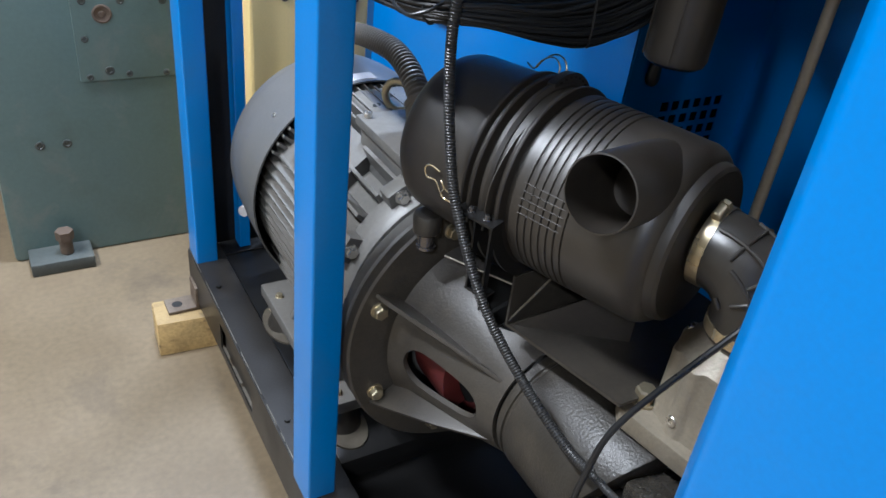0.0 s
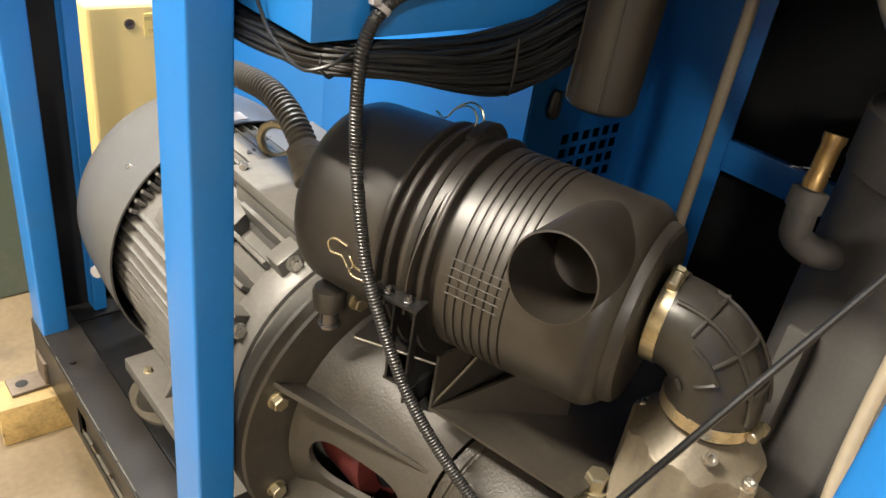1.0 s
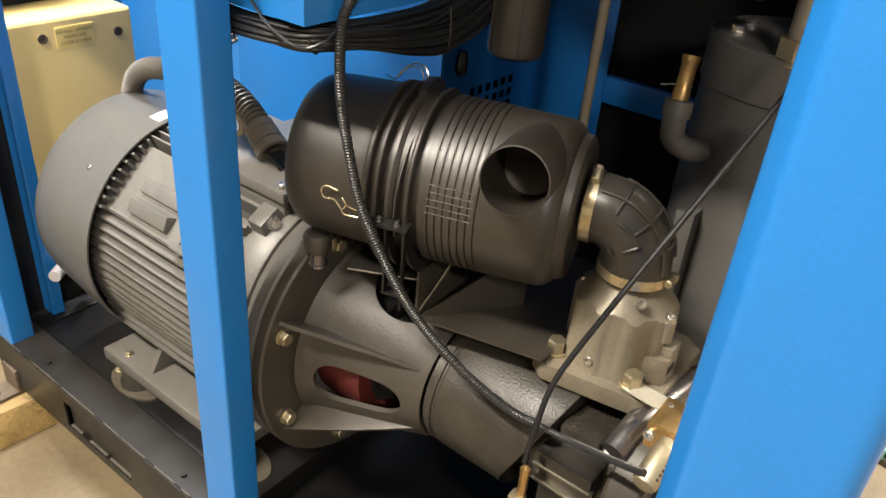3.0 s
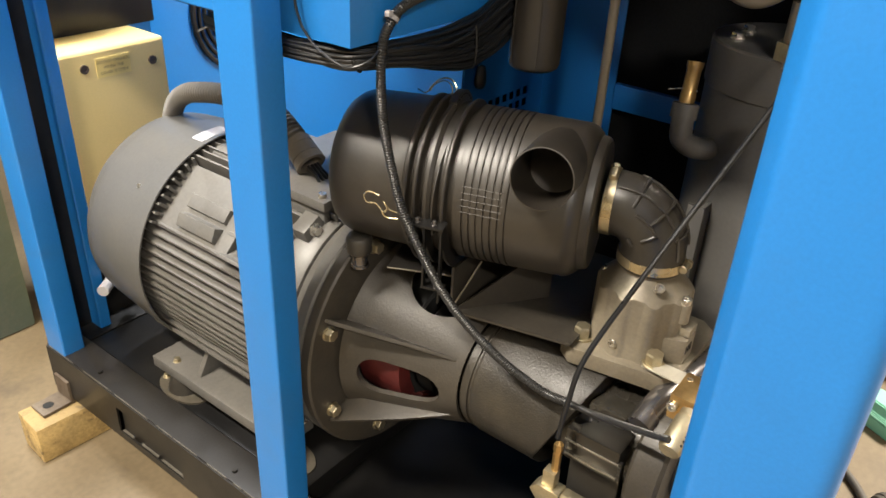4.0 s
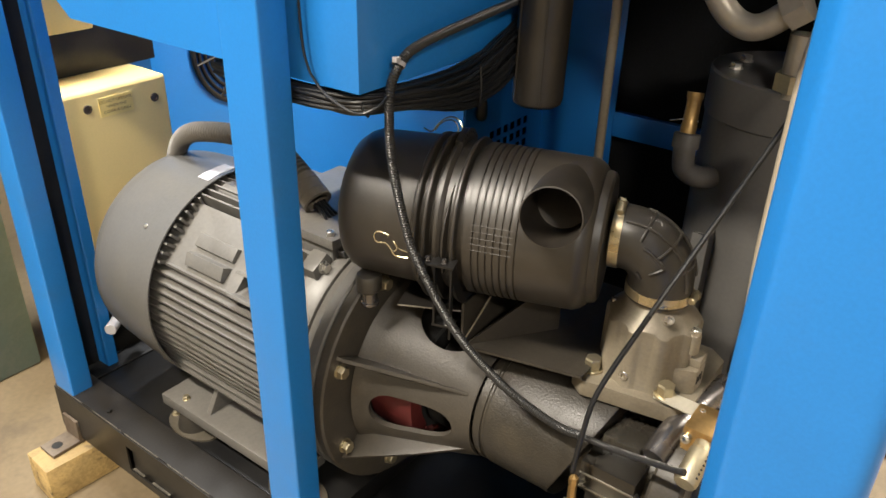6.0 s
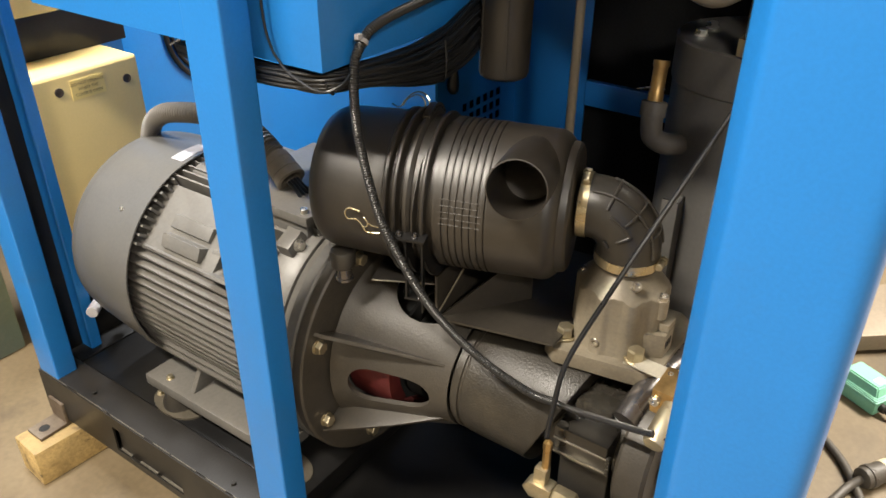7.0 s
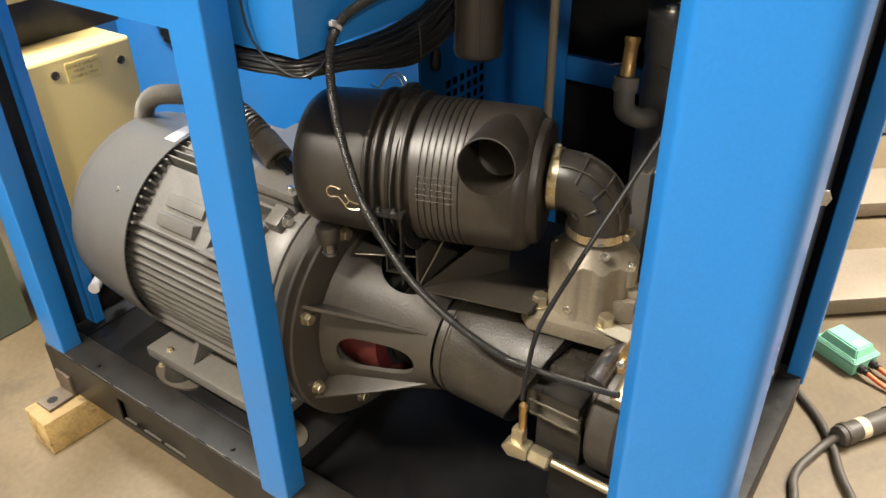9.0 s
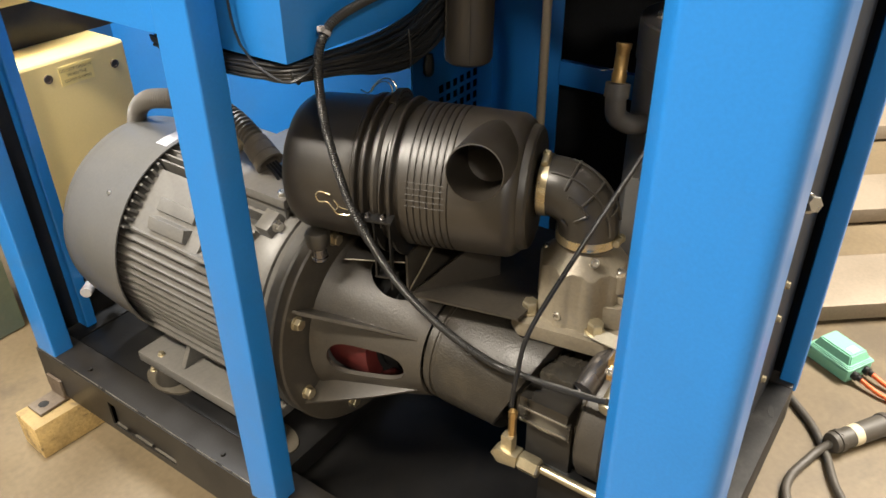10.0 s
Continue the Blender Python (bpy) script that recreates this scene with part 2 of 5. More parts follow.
def lathe(bm, prof, origin, axis, segs=48, start=0.0, sweep=2 * math.pi):
    """Revolve (height, radius) pairs round the axis from origin."""
    m = Matrix.Translation(origin) @ frame_of(axis)
    full = abs(sweep - 2 * math.pi) < 1e-6
    n = segs if full else segs + 1
    rings = []
    for h, r in prof:
        if r < 1e-6:
            rings.append([bm.verts.new(m @ Vector((0, 0, h)))])
        else:
            rings.append([bm.verts.new(m @ Vector((r * math.cos(start + sweep * k / segs), r * math.sin(start + sweep * k / segs), h))) for k in range(n)])
    for a, b in zip(rings, rings[1:]):
        for k in range(segs):
            k2 = (k + 1) % n
            if len(a) == 1 and len(b) == 1:
                continue
            if len(a) == 1:
                bm.faces.new((a[0], b[k], b[k2]))
            elif len(b) == 1:
                bm.faces.new((a[k], a[k2], b[0]))
            else:
                bm.faces.new((a[k], a[k2], b[k2], b[k]))
    return bm


def rod(bm, a, b, r, segs=20, bevel=0.0):
    a, b = Vector(a), Vector(b)
    L = (b - a).length
    e = bevel
    prof = [(0, 0), (0, r - e), (e, r), (L - e, r), (L, r - e), (L, 0)] if e else [(0, 0), (0, r), (L, r), (L, 0)]
    return lathe(bm, prof, a, b - a, segs)


def box(bm, x0, x1, y0, y1, z0, z1, bevel=0.0, m=None, segs=2):
    v = [bm.verts.new((x, y, z)) for x in (x0, x1) for y in (y0, y1) for z in (z0, z1)]
    fs = [bm.faces.new([v[i] for i in q]) for q in ((0, 1, 3, 2), (4, 6, 7, 5), (0, 4, 5, 1), (2, 3, 7, 6), (0, 2, 6, 4), (1, 5, 7, 3))]
    geom = list(v)
    if bevel:
        es = list({e for f in fs for e in f.edges})
        r = bmesh.ops.bevel(bm, geom=es, offset=bevel, segments=segs, affect="EDGES", profile=0.6)
        geom = list({w for f in r["faces"] for w in f.verts} | {w for w in v if w.is_valid})
        geom = list({w for g in geom for f in g.link_faces for w in f.verts})
    if m is not None:
        bmesh.ops.transform(bm, matrix=m, verts=geom)
    return bm


def prism(bm, pts, vec, bevel=0.0):
    """A polygon in space, extruded by vec."""
    vec = Vector(vec)
    a = [bm.verts.new(p) for p in pts]
    b = [bm.verts.new(Vector(p) + vec) for p in pts]
    n = len(pts)
    fs = [bm.faces.new(a), bm.faces.new(b[::-1])]
    for k in range(n):
        fs.append(bm.faces.new((a[k], b[k], b[(k + 1) % n], a[(k + 1) % n])))
    if bevel:
        es = list({e for f in fs for e in f.edges})
        bmesh.ops.bevel(bm, geom=es, offset=bevel, segments=2, affect="EDGES", profile=0.6)
    return bm


def smooth_path(pts, steps=10):
    """Points on a curve through pts."""
    p = [Vector(q) for q in pts]
    p = [p[0] * 2 - p[1], *p, p[-1] * 2 - p[-2]]
    out = []
    for i in range(1, len(p) - 2):
        for s in range(steps):
            t = s / steps
            out.append(0.5 * (2 * p[i] + (p[i + 1] - p[i - 1]) * t + (2 * p[i - 1] - 5 * p[i] + 4 * p[i + 1] - p[i + 2]) * t * t
                              + (3 * p[i] - p[i - 1] - 3 * p[i + 1] + p[i + 2]) * t ** 3))
    out.append(p[-2])
    return out


def even(pts, step):
    """The same path at even steps."""
    out, left = [pts[0].copy()], step
    for a, b in zip(pts, pts[1:]):
        L = (b - a).length
        at = left
        while at <= L:
            out.append(a.lerp(b, at / L))
            at += step
        left = at - L
    out.append(pts[-1].copy())
    return out


def tube(bm, pts, radius, segs=12, cap=True):
    """A tube along pts; radius is a number or one for each point."""
    n = len(pts)
    rad = radius if isinstance(radius, (list, tuple)) else [radius] * n
    up = Vector((0.13, 0.2, 0.97)).normalized()
    rings = []
    side = None
    for i in range(n):
        d = (pts[min(i + 1, n - 1)] - pts[max(i - 1, 0)]).normalized()
        side = d.cross(up).normalized() if side is None else (side - d * side.dot(d)).normalized()
        w = d.cross(side)
        rings.append([bm.verts.new(pts[i] + (side * math.cos(2 * math.pi * k / segs) + w * math.sin(2 * math.pi * k / segs)) * rad[i]) for k in range(segs)])
    for a, b in zip(rings, rings[1:]):
        for k in range(segs):
            bm.faces.new((a[k], a[(k + 1) % segs], b[(k + 1) % segs], b[k]))
    if cap:
        bm.faces.new(rings[0][::-1])
        bm.faces.new(rings[-1])
    return bm


def corrugated(bm, pts, r, depth, pitch, segs=14):
    """A ribbed conduit along pts."""
    path = even(pts, pitch / 4)
    rad = [r if i % 4 in (0, 1) else r - depth for i in range(len(path))]
    return tube(bm, path, rad, segs)


def fold(bm, plan, z0, z1, thick=0.0025, radius=0.004):
    """A folded sheet: a plan outline (x, y), with rounded corners, standing from z0 to z1."""
    p = [Vector(q) for q in plan]
    line = [p[0]]
    for a, b, c in zip(p, p[1:], p[2:]):
        u, v = (a - b).normalized(), (c - b).normalized()
        r = min(radius, (a - b).length * 0.45, (c - b).length * 0.45)
        for s in range(5):
            t = s / 4
            line.append((b + u * r) * (1 - t) ** 2 + b * 2 * t * (1 - t) + (b + v * r) * t * t)
    line.append(p[-1])
    n = len(line)
    inner = []
    for i in range(n):
        d = (line[min(i + 1, n - 1)] - line[max(i - 1, 0)]).normalized()
        inner.append(line[i] + Vector((-d.y, d.x)) * thick)
    lo = [[bm.verts.new((q.x, q.y, z)) for q in row] for z in (z0, z1) for row in (line, inner)]
    a0, b0, a1, b1 = lo
    for i in range(n - 1):
        bm.faces.new((a0[i], a0[i + 1], a1[i + 1], a1[i]))
        bm.faces.new((b0[i + 1], b0[i], b1[i], b1[i + 1]))
        bm.faces.new((a0[i + 1], a0[i], b0[i], b0[i + 1]))
        bm.faces.new((a1[i], a1[i + 1], b1[i + 1], b1[i]))
    for i in (0, n - 1):
        bm.faces.new((a0[i], a1[i], b1[i], b0[i]))
    return bm


def hex_mesh(name, r, h, washer, mat, socket=False):
    """A bolt head on its washer, standing on z = 0."""
    bm = bmesh.new()
    t = 0.0
    if washer:
        t = h * 0.22
        lathe(bm, [(0, 0), (0, washer), (t * 0.8, washer), (t, washer * 0.94), (t, 0)], (0, 0, 0), (0, 0, 1), 24)
    if socket:
        lathe(bm, [(t, 0), (t, r), (t + h * 0.9, r), (t + h, r * 0.9), (t + h, r * 0.55), (t + h * 0.5, r * 0.55), (t + h * 0.5, 0)], (0, 0, 0), (0, 0, 1), 20)
    else:
        lathe(bm, [(t, 0), (t, r), (t + h * 0.85, r), (t + h, r * 0.86), (t + h, 0)], (0, 0, 0), (0, 0, 1), 6)
    finish(bm, 30)
    me = bpy.data.meshes.new(name)
    bm.to_mesh(me)
    bm.free()
    me.materials.append(mat)
    return me


HEX_BIG = hex_mesh("bolt", 0.0122, 0.016, 0.0152, ZINC)
HEX_MID = hex_mesh("bolt", 0.0105, 0.010, 0.0125, ZINC)
HEX_SMALL = hex_mesh("bolt", 0.0065, 0.006, 0.008, ZINC)
HEX_STEEL = hex_mesh("bolt", 0.009, 0.008, 0.011, STEEL)
SOCKET = hex_mesh("screw", 0.0065, 0.008, 0, STEEL, True)
SCREW = hex_mesh("screw", 0.004, 0.003, 0.0055, STEEL, True)
SCREW_DARK = hex_mesh("screw", 0.0028, 0.005, 0.0045, DARK_STEEL, True)


def bolt(mesh, at, axis, parent, turn=0.0):
    return shared(mesh.name.split(".")[0], mesh, Matrix.Translation(at) @ frame_of(axis) @ pose(0, 0, 0, 0, 0, turn), parent)


# ---- the hall ----
bm = bmesh.new()
box(bm, -5, 7, -6, 8, -0.12, 0)
tagged(part("floor", bm, CONCRETE), "stained tan concrete workshop floor", "floor", kind="structure")
bm = bmesh.new()
box(bm, -5, 7, -6, 8, 4.0, 4.15)
tagged(part("ceiling", bm, CEIL), "plain white workshop ceiling", "ceiling", kind="structure")
for name, dims in (("wall_west", (-5.15, -5, -6.15, 8.15, -0.12, 4.15)), ("wall_east", (7, 7.15, -6.15, 8.15, -0.12, 4.15)),
                   ("wall_south", (-5, 7, -6.15, -6, -0.12, 4.15)), ("wall_north", (-5, 7, 8, 8.15, -0.12, 4.15))):
    bm = bmesh.new()
    box(bm, *dims)
    tagged(part(name, bm, WALL), "plain cream plastered workshop wall", "wall", kind="structure")

# ---- enclosure ----
enclosure = thing("compressor_enclosure", 0.72, 0.85, 0.09, "blue sheet-metal compressor enclosure with its panels off, on a black base", "enclosure")
RAIL_X, RAIL_TOP, RAIL_LOW = 0.293, 0.218, 0.105
Y0, Y1, XB = 0.147, 1.585, 1.15


def rail_face():
    """The rail's upright face, with the fork slot cut through."""
    bm = bmesh.new()
    ys, zs = (Y0, 1.12, 1.33, Y1), (RAIL_LOW, 0.122, 0.185, RAIL_TOP - 0.004)
    v = [[bm.verts.new((RAIL_X, y, z)) for z in zs] for y in ys]
    for i in range(3):
        for j in range(3):
            if (i, j) != (1, 1):
                bm.faces.new((v[i][j], v[i + 1][j], v[i + 1][j + 1], v[i][j + 1]))
    bmesh.ops.recalc_face_normals(bm, faces=bm.faces)
    bmesh.ops.solidify(bm, geom=list(bm.faces), thickness=0.004)
    return part("front_rail", bm, BLACK_PAINT, enclosure, "black painted folded steel rail with a fork slot")


rail_face()
bm = bmesh.new()
box(bm, RAIL_X - 0.001, RAIL_X + 0.065, Y0, Y1, RAIL_TOP - 0.004, RAIL_TOP, 0.0015)
lip = part("rail_lip", bm, BLACK_PAINT, enclosure, "worn black rail edge")
rnd = random.Random(2)
y = Y0 + 0.12
while y < Y1 - 0.06:
    L = rnd.uniform(0.02, 0.11)
    bm = bmesh.new()
    box(bm, RAIL_X - 0.0016, RAIL_X - 0.0004, y, min(y + L, Y1 - 0.01), RAIL_TOP - rnd.uniform(0.0022, 0.0034), RAIL_TOP - 0.0003)
    part("bare_edge", bm, WORN, lip)
    y += L + rnd.uniform(0.004, 0.05)
bm = bmesh.new()
box(bm, RAIL_X + 0.0045, RAIL_X + 0.0075, 1.126, 1.3245, 0.115, 0.20)
part("slot_cover", bm, BLACK_PAINT, enclosure)
for y0, y1, z in ((1.122, 1.195, 0.1222), (1.207, 1.262, 0.1222), (1.29, 1.326, 0.1222)):
    bm = bmesh.new()
    box(bm, RAIL_X - 0.0006, RAIL_X + 0.004, y0, y1, z, z + 0.0012)
    part("bare_edge", bm, WORN, lip)
bm = bmesh.new()
box(bm, RAIL_X + 0.006, RAIL_X + 0.05, Y0, Y1, RAIL_LOW, RAIL_LOW + 0.004)
part("rail_foot", bm, BLACK_PAINT, enclosure)
for y in (1.12, 1.325):
    bm = bmesh.new()
    box(bm, RAIL_X + 0.008, 0.62, y, y + 0.005, RAIL_LOW + 0.005, 0.1645)
    part("fork_pocket", bm, BLACK_PAINT, enclosure)
bm = bmesh.new()
box(bm, XB - 0.04, XB, Y0, Y1, RAIL_LOW, RAIL_TOP, 0.003)
part("rear_rail", bm, BLACK_PAINT, enclosure)
for y0, nm in ((Y0, "end_rail"), (Y1 - 0.006, "end_rail")):
    bm = bmesh.new()
    box(bm, RAIL_X + 0.005, XB - 0.041, y0, y0 + 0.006, RAIL_LOW, RAIL_TOP - 0.005, 0.002)
    box(bm, RAIL_X + 0.066, XB - 0.041, y0 if y0 < 1 else y0 - 0.05, y0 + 0.056 if y0 < 1 else y0 + 0.006, RAIL_TOP - 0.0045, RAIL_TOP - 0.0005, 0.001)
    part(nm, bm, SCUFFED, enclosure, "scuffed black end rail")
bm = bmesh.new()
box(bm, RAIL_X + 0.05, XB - 0.04, Y0 + 0.006, Y1 - 0.006, 0.165, 0.17)
part("tray", bm, TRAY, enclosure, "dark oily drip tray")
bm = bmesh.new()
lathe(bm, [(0, 0), (0, 1), (0.0006, 1), (0.0006, 0)], (0, 0, 0), (0, 0, 1), 24)
for v in bm.verts:
    v.co = pose(1.017, 0.164, RAIL_TOP - 0.0003, 0, 0, 20) @ Vector((v.co.x * 0.017, v.co.y * 0.006, v.co.z))
part("rail_slot", bm, HOLE_SHADE, enclosure, "dark slot in the end rail")
bm = bmesh.new()
box(bm, 0.3595, 0.80, 0.86, 1.526, 0.17, 0.2165, 0.003)
part("motor_bed", bm, TRAY, enclosure, "black motor bed plate")

TOP = 1.46
bm = bmesh.new()
fold(bm, [(0.325, 0.88), (0.283, 0.88), (0.283, 0.811), (0.328, 0.811), (0.328, 0.826)], 0.205, TOP)
part("post", bm, BLUE, enclosure, "bright blue folded steel post")
bm = bmesh.new()
fold(bm, [(0.33, 1.58), (0.292, 1.58), (0.292, 1.512), (0.338, 1.512), (0.338, 1.56)], 0.2, TOP)
part("post", bm, BLUE, enclosure, "bright blue folded steel post")
bm = bmesh.new()
fold(bm, [(0.398, 1.585), (0.398, 1.548), (0.422, 1.548)], 0.2, TOP)
part("post_flange", bm, BLUE, enclosure)
bm = bmesh.new()
fold(bm, [(0.34, 1.588), (0.43, 1.588)], 0.2, TOP, 0.003)
part("post_web", bm, BLACK_PAINT, enclosure)
bm = bmesh.new()
box(bm, 0.431, 1.099, 1.5862, 1.5892, 0.2, 0.36, 0.001)
part("end_panel", bm, BLACK_PAINT, enclosure)
arc = [(0.305 - 0.02 * math.cos(a), 0.136 - 0.02 * math.sin(a)) for a in (0, 0.39, 0.78, 1.18, 1.57)]
bm = bmesh.new()
fold(bm, [(0.345, 0.252), (0.308, 0.2495), (0.284, 0.229), *[(x - 0.001, y) for x, y in arc], (0.345, 0.116)], 0.10, TOP, radius=0.006)
part("corner_panel", bm, BLUE, enclosure, "wide blue corner panel with a rounded edge")
bm = bmesh.new()
fold(bm, [(1.15, 0.178), (1.126, 0.178), (1.126, 0.142), (1.15, 0.142)], 0.2, TOP)
part("rear_post", bm, BLUE, enclosure)
bm = bmesh.new()
fold(bm, [(1.10, 1.585), (1.155, 1.585), (1.155, 1.53)], 0.2, TOP)
part("rear_post", bm, BLUE, enclosure)
# unseen roof, added to darken the inside; length set by the light wanted
bm = bmesh.new()
box(bm, 0.285, 1.16, 0.112, 1.14, TOP, TOP + 0.004)
part("unseen_roof", bm, BLUE, enclosure)
bm = bmesh.new()
prism(bm, [(0.300, 0.8815, TOP), (0.300, 0.8815, 1.041), (0.300, 1.235, 1.041), (0.300, 1.262, 1.062), (0.300, 1.262, TOP)], (0.003, 0, 0))
part("cover_panel", bm, BLUE, enclosure, "blue upper cover panel")

# control cabinet hung inside
bm = bmesh.new()
prism(bm, [(0.344, 0.718, 1.022), (0.72, 0.718, 1.022), (0.72, 1.12, 1.022), (0.344, 1.12, 1.022)], (0, 0, 0.43), 0.002)
part("control_cabinet", bm, BLUE, enclosure, "blue control cabinet hung above the filter")

# air duct at the rear, with a square-hole vent
DX, DY = 0.855, 0.925
bm = bmesh.new()
box(bm, DX, DX + 0.003, DY, 1.47, 0.24, TOP)
box(bm, DX + 0.0031, XB - 0.001, 1.467, 1.47, 0.24, TOP)
part("duct", bm, BLUE, enclosure, "blue inner air duct")


def vent_sheet():
    """The duct's face, with rows of square holes."""
    bm = bmesh.new()
    cols, rows, s, g = 6, 4, 0.017, 0.0085
    x0, z1 = 0.945, 0.765
    xs = [DX + 0.0035]
    for k in range(cols):
        xs += [x0 + k * (s + g), x0 + k * (s + g) + s]
    xs.append(XB)
    zs = [TOP]
    for k in range(rows):
        zs += [z1 - k * (s + g), z1 - k * (s + g) - s]
    zs.append(0.24)
    v = {(i, j): bm.verts.new((x, DY, z)) for i, x in enumerate(xs) for j, z in enumerate(zs)}
    for i in range(len(xs) - 1):
        for j in range(len(zs) - 1):
            if not (i % 2 == 1 and j % 2 == 1):
                bm.faces.new((v[i, j], v[i + 1, j], v[i + 1, j + 1], v[i, j + 1]))
    bmesh.ops.recalc_face_normals(bm, faces=bm.faces)
    bmesh.ops.solidify(bm, geom=list(bm.faces), thickness=0.002)
    return bm


part("vent_panel", vent_sheet(), BLUE, enclosure, "blue panel with square vent holes")
bm = bmesh.new()
box(bm, DX + 0.006, XB - 0.002, DY + 0.03, DY + 0.05, 0.24, TOP - 0.002)
part("duct_foam", bm, FOAM, enclosure, "black foam lining in the duct")
bm = bmesh.new()
box(bm, 0.76, 1.12, 0.196, 0.212, 0.22, TOP - 0.002)
part("side_foam", bm, FOAM, enclosure, "black foam side lining")
bm = bmesh.new()
box(bm, 0.76, 1.12, 0.1932, 0.1957, 0.22, TOP - 0.002, 0.0008)
part("side_sheet", bm, SLATE, enclosure, "dark slate-blue side sheet")
bm = bmesh.new()
box(bm, XB, XB + 0.003, 0.755, 1.47, 0.22, TOP)
part("back_panel", bm, BLUE, enclosure)
bm = bmesh.new()
box(bm, XB + 0.02, XB + 0.045, 0.16, 1.0, 0.10, TOP)
part("foam_door", bm, FOAM, enclosure, "black foam-lined rear door")
bm = bmesh.new()
box(bm, XB - 0.004, XB + 0.012, 0.20, 0.754, 0.742, 0.794, 0.002)
part("rear_beam", bm, BLUE, enclosure, "blue cross beam")
HEX_PLUG = hex_mesh("pipe_plug", 0.0145, 0.02, 0.017, STEEL)
HEX_BLACK = hex_mesh("bolt", 0.0055, 0.005, 0, BLACK_PAINT)
for y in (1.41, 0.985):
    bolt(HEX_BLACK, (RAIL_X + 0.018, y, RAIL_TOP), (0, 0, 1), enclosure)
bolt(HEX_PLUG, (0.958, 0.194, 0.713), (-0.75, -0.7, 0.45), enclosure)
for x, z in ((0.963, 0.548), (0.966, 0.472), (0.988, 0.312)):
    bolt(HEX_SMALL, (x, 0.1934, z), (0, -1, 0), enclosure)

# foot tab on the timber
bm = bmesh.new()
box(bm, 0.222, RAIL_X, 1.515, 1.568, 0.091, 0.099, 0.002)
box(bm, RAIL_X - 0.010, RAIL_X - 0.001, 1.515, 1.568, 0.099, 0.150, 0.002)
foot_tab = part("foot_tab", bm, RUST, enclosure, "rusty foot bracket with a bolt hole")
bm = bmesh.new()
lathe(bm, [(0, 0.0115), (0.0003, 0.011), (0.0003, 0.0)], (0.246, 1.541, 0.0992), (0, 0, 1), 24)
part("bolt_hole", bm, HOLE_SHADE, foot_tab)

timber = thing("timber_block", 0.30, 1.535, 0, "offcut of sawn yellow pine under the black base", "wood block")
bm = bmesh.new()
box(bm, -0.115, 0.135, -0.0445, 0.0445, 0.0, 0.09, 0.004, pose(0.3085, 1.528, 0, 0, 0, -4))
part("timber", bm, WOOD, timber)

# ---- motor ----
AX, AZ = 0.56, 0.498
motor = thing("electric_motor", AX, 1.1, 0.222, "grey finned electric motor with a smooth fan cowl", "motor")
AXIS = (0, -1, 0)


def around(r, deg, y):
    a = radians(deg)
    return Vector((AX + r * math.cos(a), y, AZ + r * math.sin(a)))


bm = bmesh.new()
lathe(bm, [(0, 0), (0, 0.168), (0.48, 0.168), (0.48, 0)], (AX, 1.30, AZ), AXIS, 64)
part("stator_housing", bm, MOTOR, motor)
bm = bmesh.new()
lathe(bm, [(0, 0.1), (0, 0.185), (0.012, 0.195), (0.03, 0.198), (0.045, 0.225), (0.062, 0.225), (0.065, 0.222), (0.065, 0.1)], (AX, 0.892, AZ), AXIS, 72)
part("end_flange", bm, MOTOR, motor)
bm = bmesh.new()
lathe(bm, [(0.0, 0.0), (0.0, 0.16), (0.004, 0.185), (0.011, 0.199), (0.022, 0.206), (0.045, 0.2095), (0.13, 0.2165), (0.212, 0.22), (0.212, 0.217), (0.06, 0.206), (0.03, 0.19), (0.02, 0.12), (0.02, 0)], (AX, 1.456, AZ), AXIS, 96)
cowl = part("fan_cowl", bm, COWL, motor, "smooth grey steel fan cowl")
bolt(SCREW, around(0.2165, 137, 1.302), around(1, 138, 0) - around(0, 0, 0), motor)
bolt(SCREW, around(0.2165, 222, 1.311), around(1, 222, 0) - around(0, 0, 0), motor)
bm = bmesh.new()
rows = [[bm.verts.new(around(rr, a, y)) for rr, y in ((0.2192, 1.254), (0.2203, 1.254), (0.2203, 1.284), (0.2185, 1.284))] for a in [86 + 17 * k / 10 for k in range(11)]]
for u, v in zip(rows, rows[1:]):
    for k in range(4):
        bm.faces.new((u[k], u[(k + 1) % 4], v[(k + 1) % 4], v[k]))
bm.faces.new(rows[0])
bm.faces.new(rows[-1][::-1])
part("rating_label", bm, SHADED_WHITE, cowl, "blank white label on the cowl")
# side fins
for k in range(15):
    dz = 0.1 - k * 0.0168
    half = math.sqrt(0.2 ** 2 - dz ** 2) if dz > -0.1 else math.sqrt(0.2 ** 2 - 0.01)
    core = math.sqrt(0.16 ** 2 - dz ** 2)
    for side in (-1, 1):
        bm = bmesh.new()
        prism(bm, [(AX + side * core, 1.30, AZ + dz - 0.0035), (AX + side * half, 1.30, AZ + dz - 0.0018), (AX + side * half, 1.30, AZ + dz + 0.0018), (AX + side * core, 1.30, AZ + dz + 0.0035)], (0, -0.366, 0))
        part("fin", bm, MOTOR, motor)
# top fins
for k in range(11):
    deg = 68 + k * 4.2
    bm = bmesh.new()
    a, b = around(0.16, deg, 1.30), around(0.212, deg, 1.30)
    w = Vector((-math.sin(radians(deg)), 0, math.cos(radians(deg)))) * 0.0028
    prism(bm, [a - w, b - w * 0.6, b + w * 0.6, a + w], (0, -0.408, 0))
    part("fin", bm, MOTOR, motor)
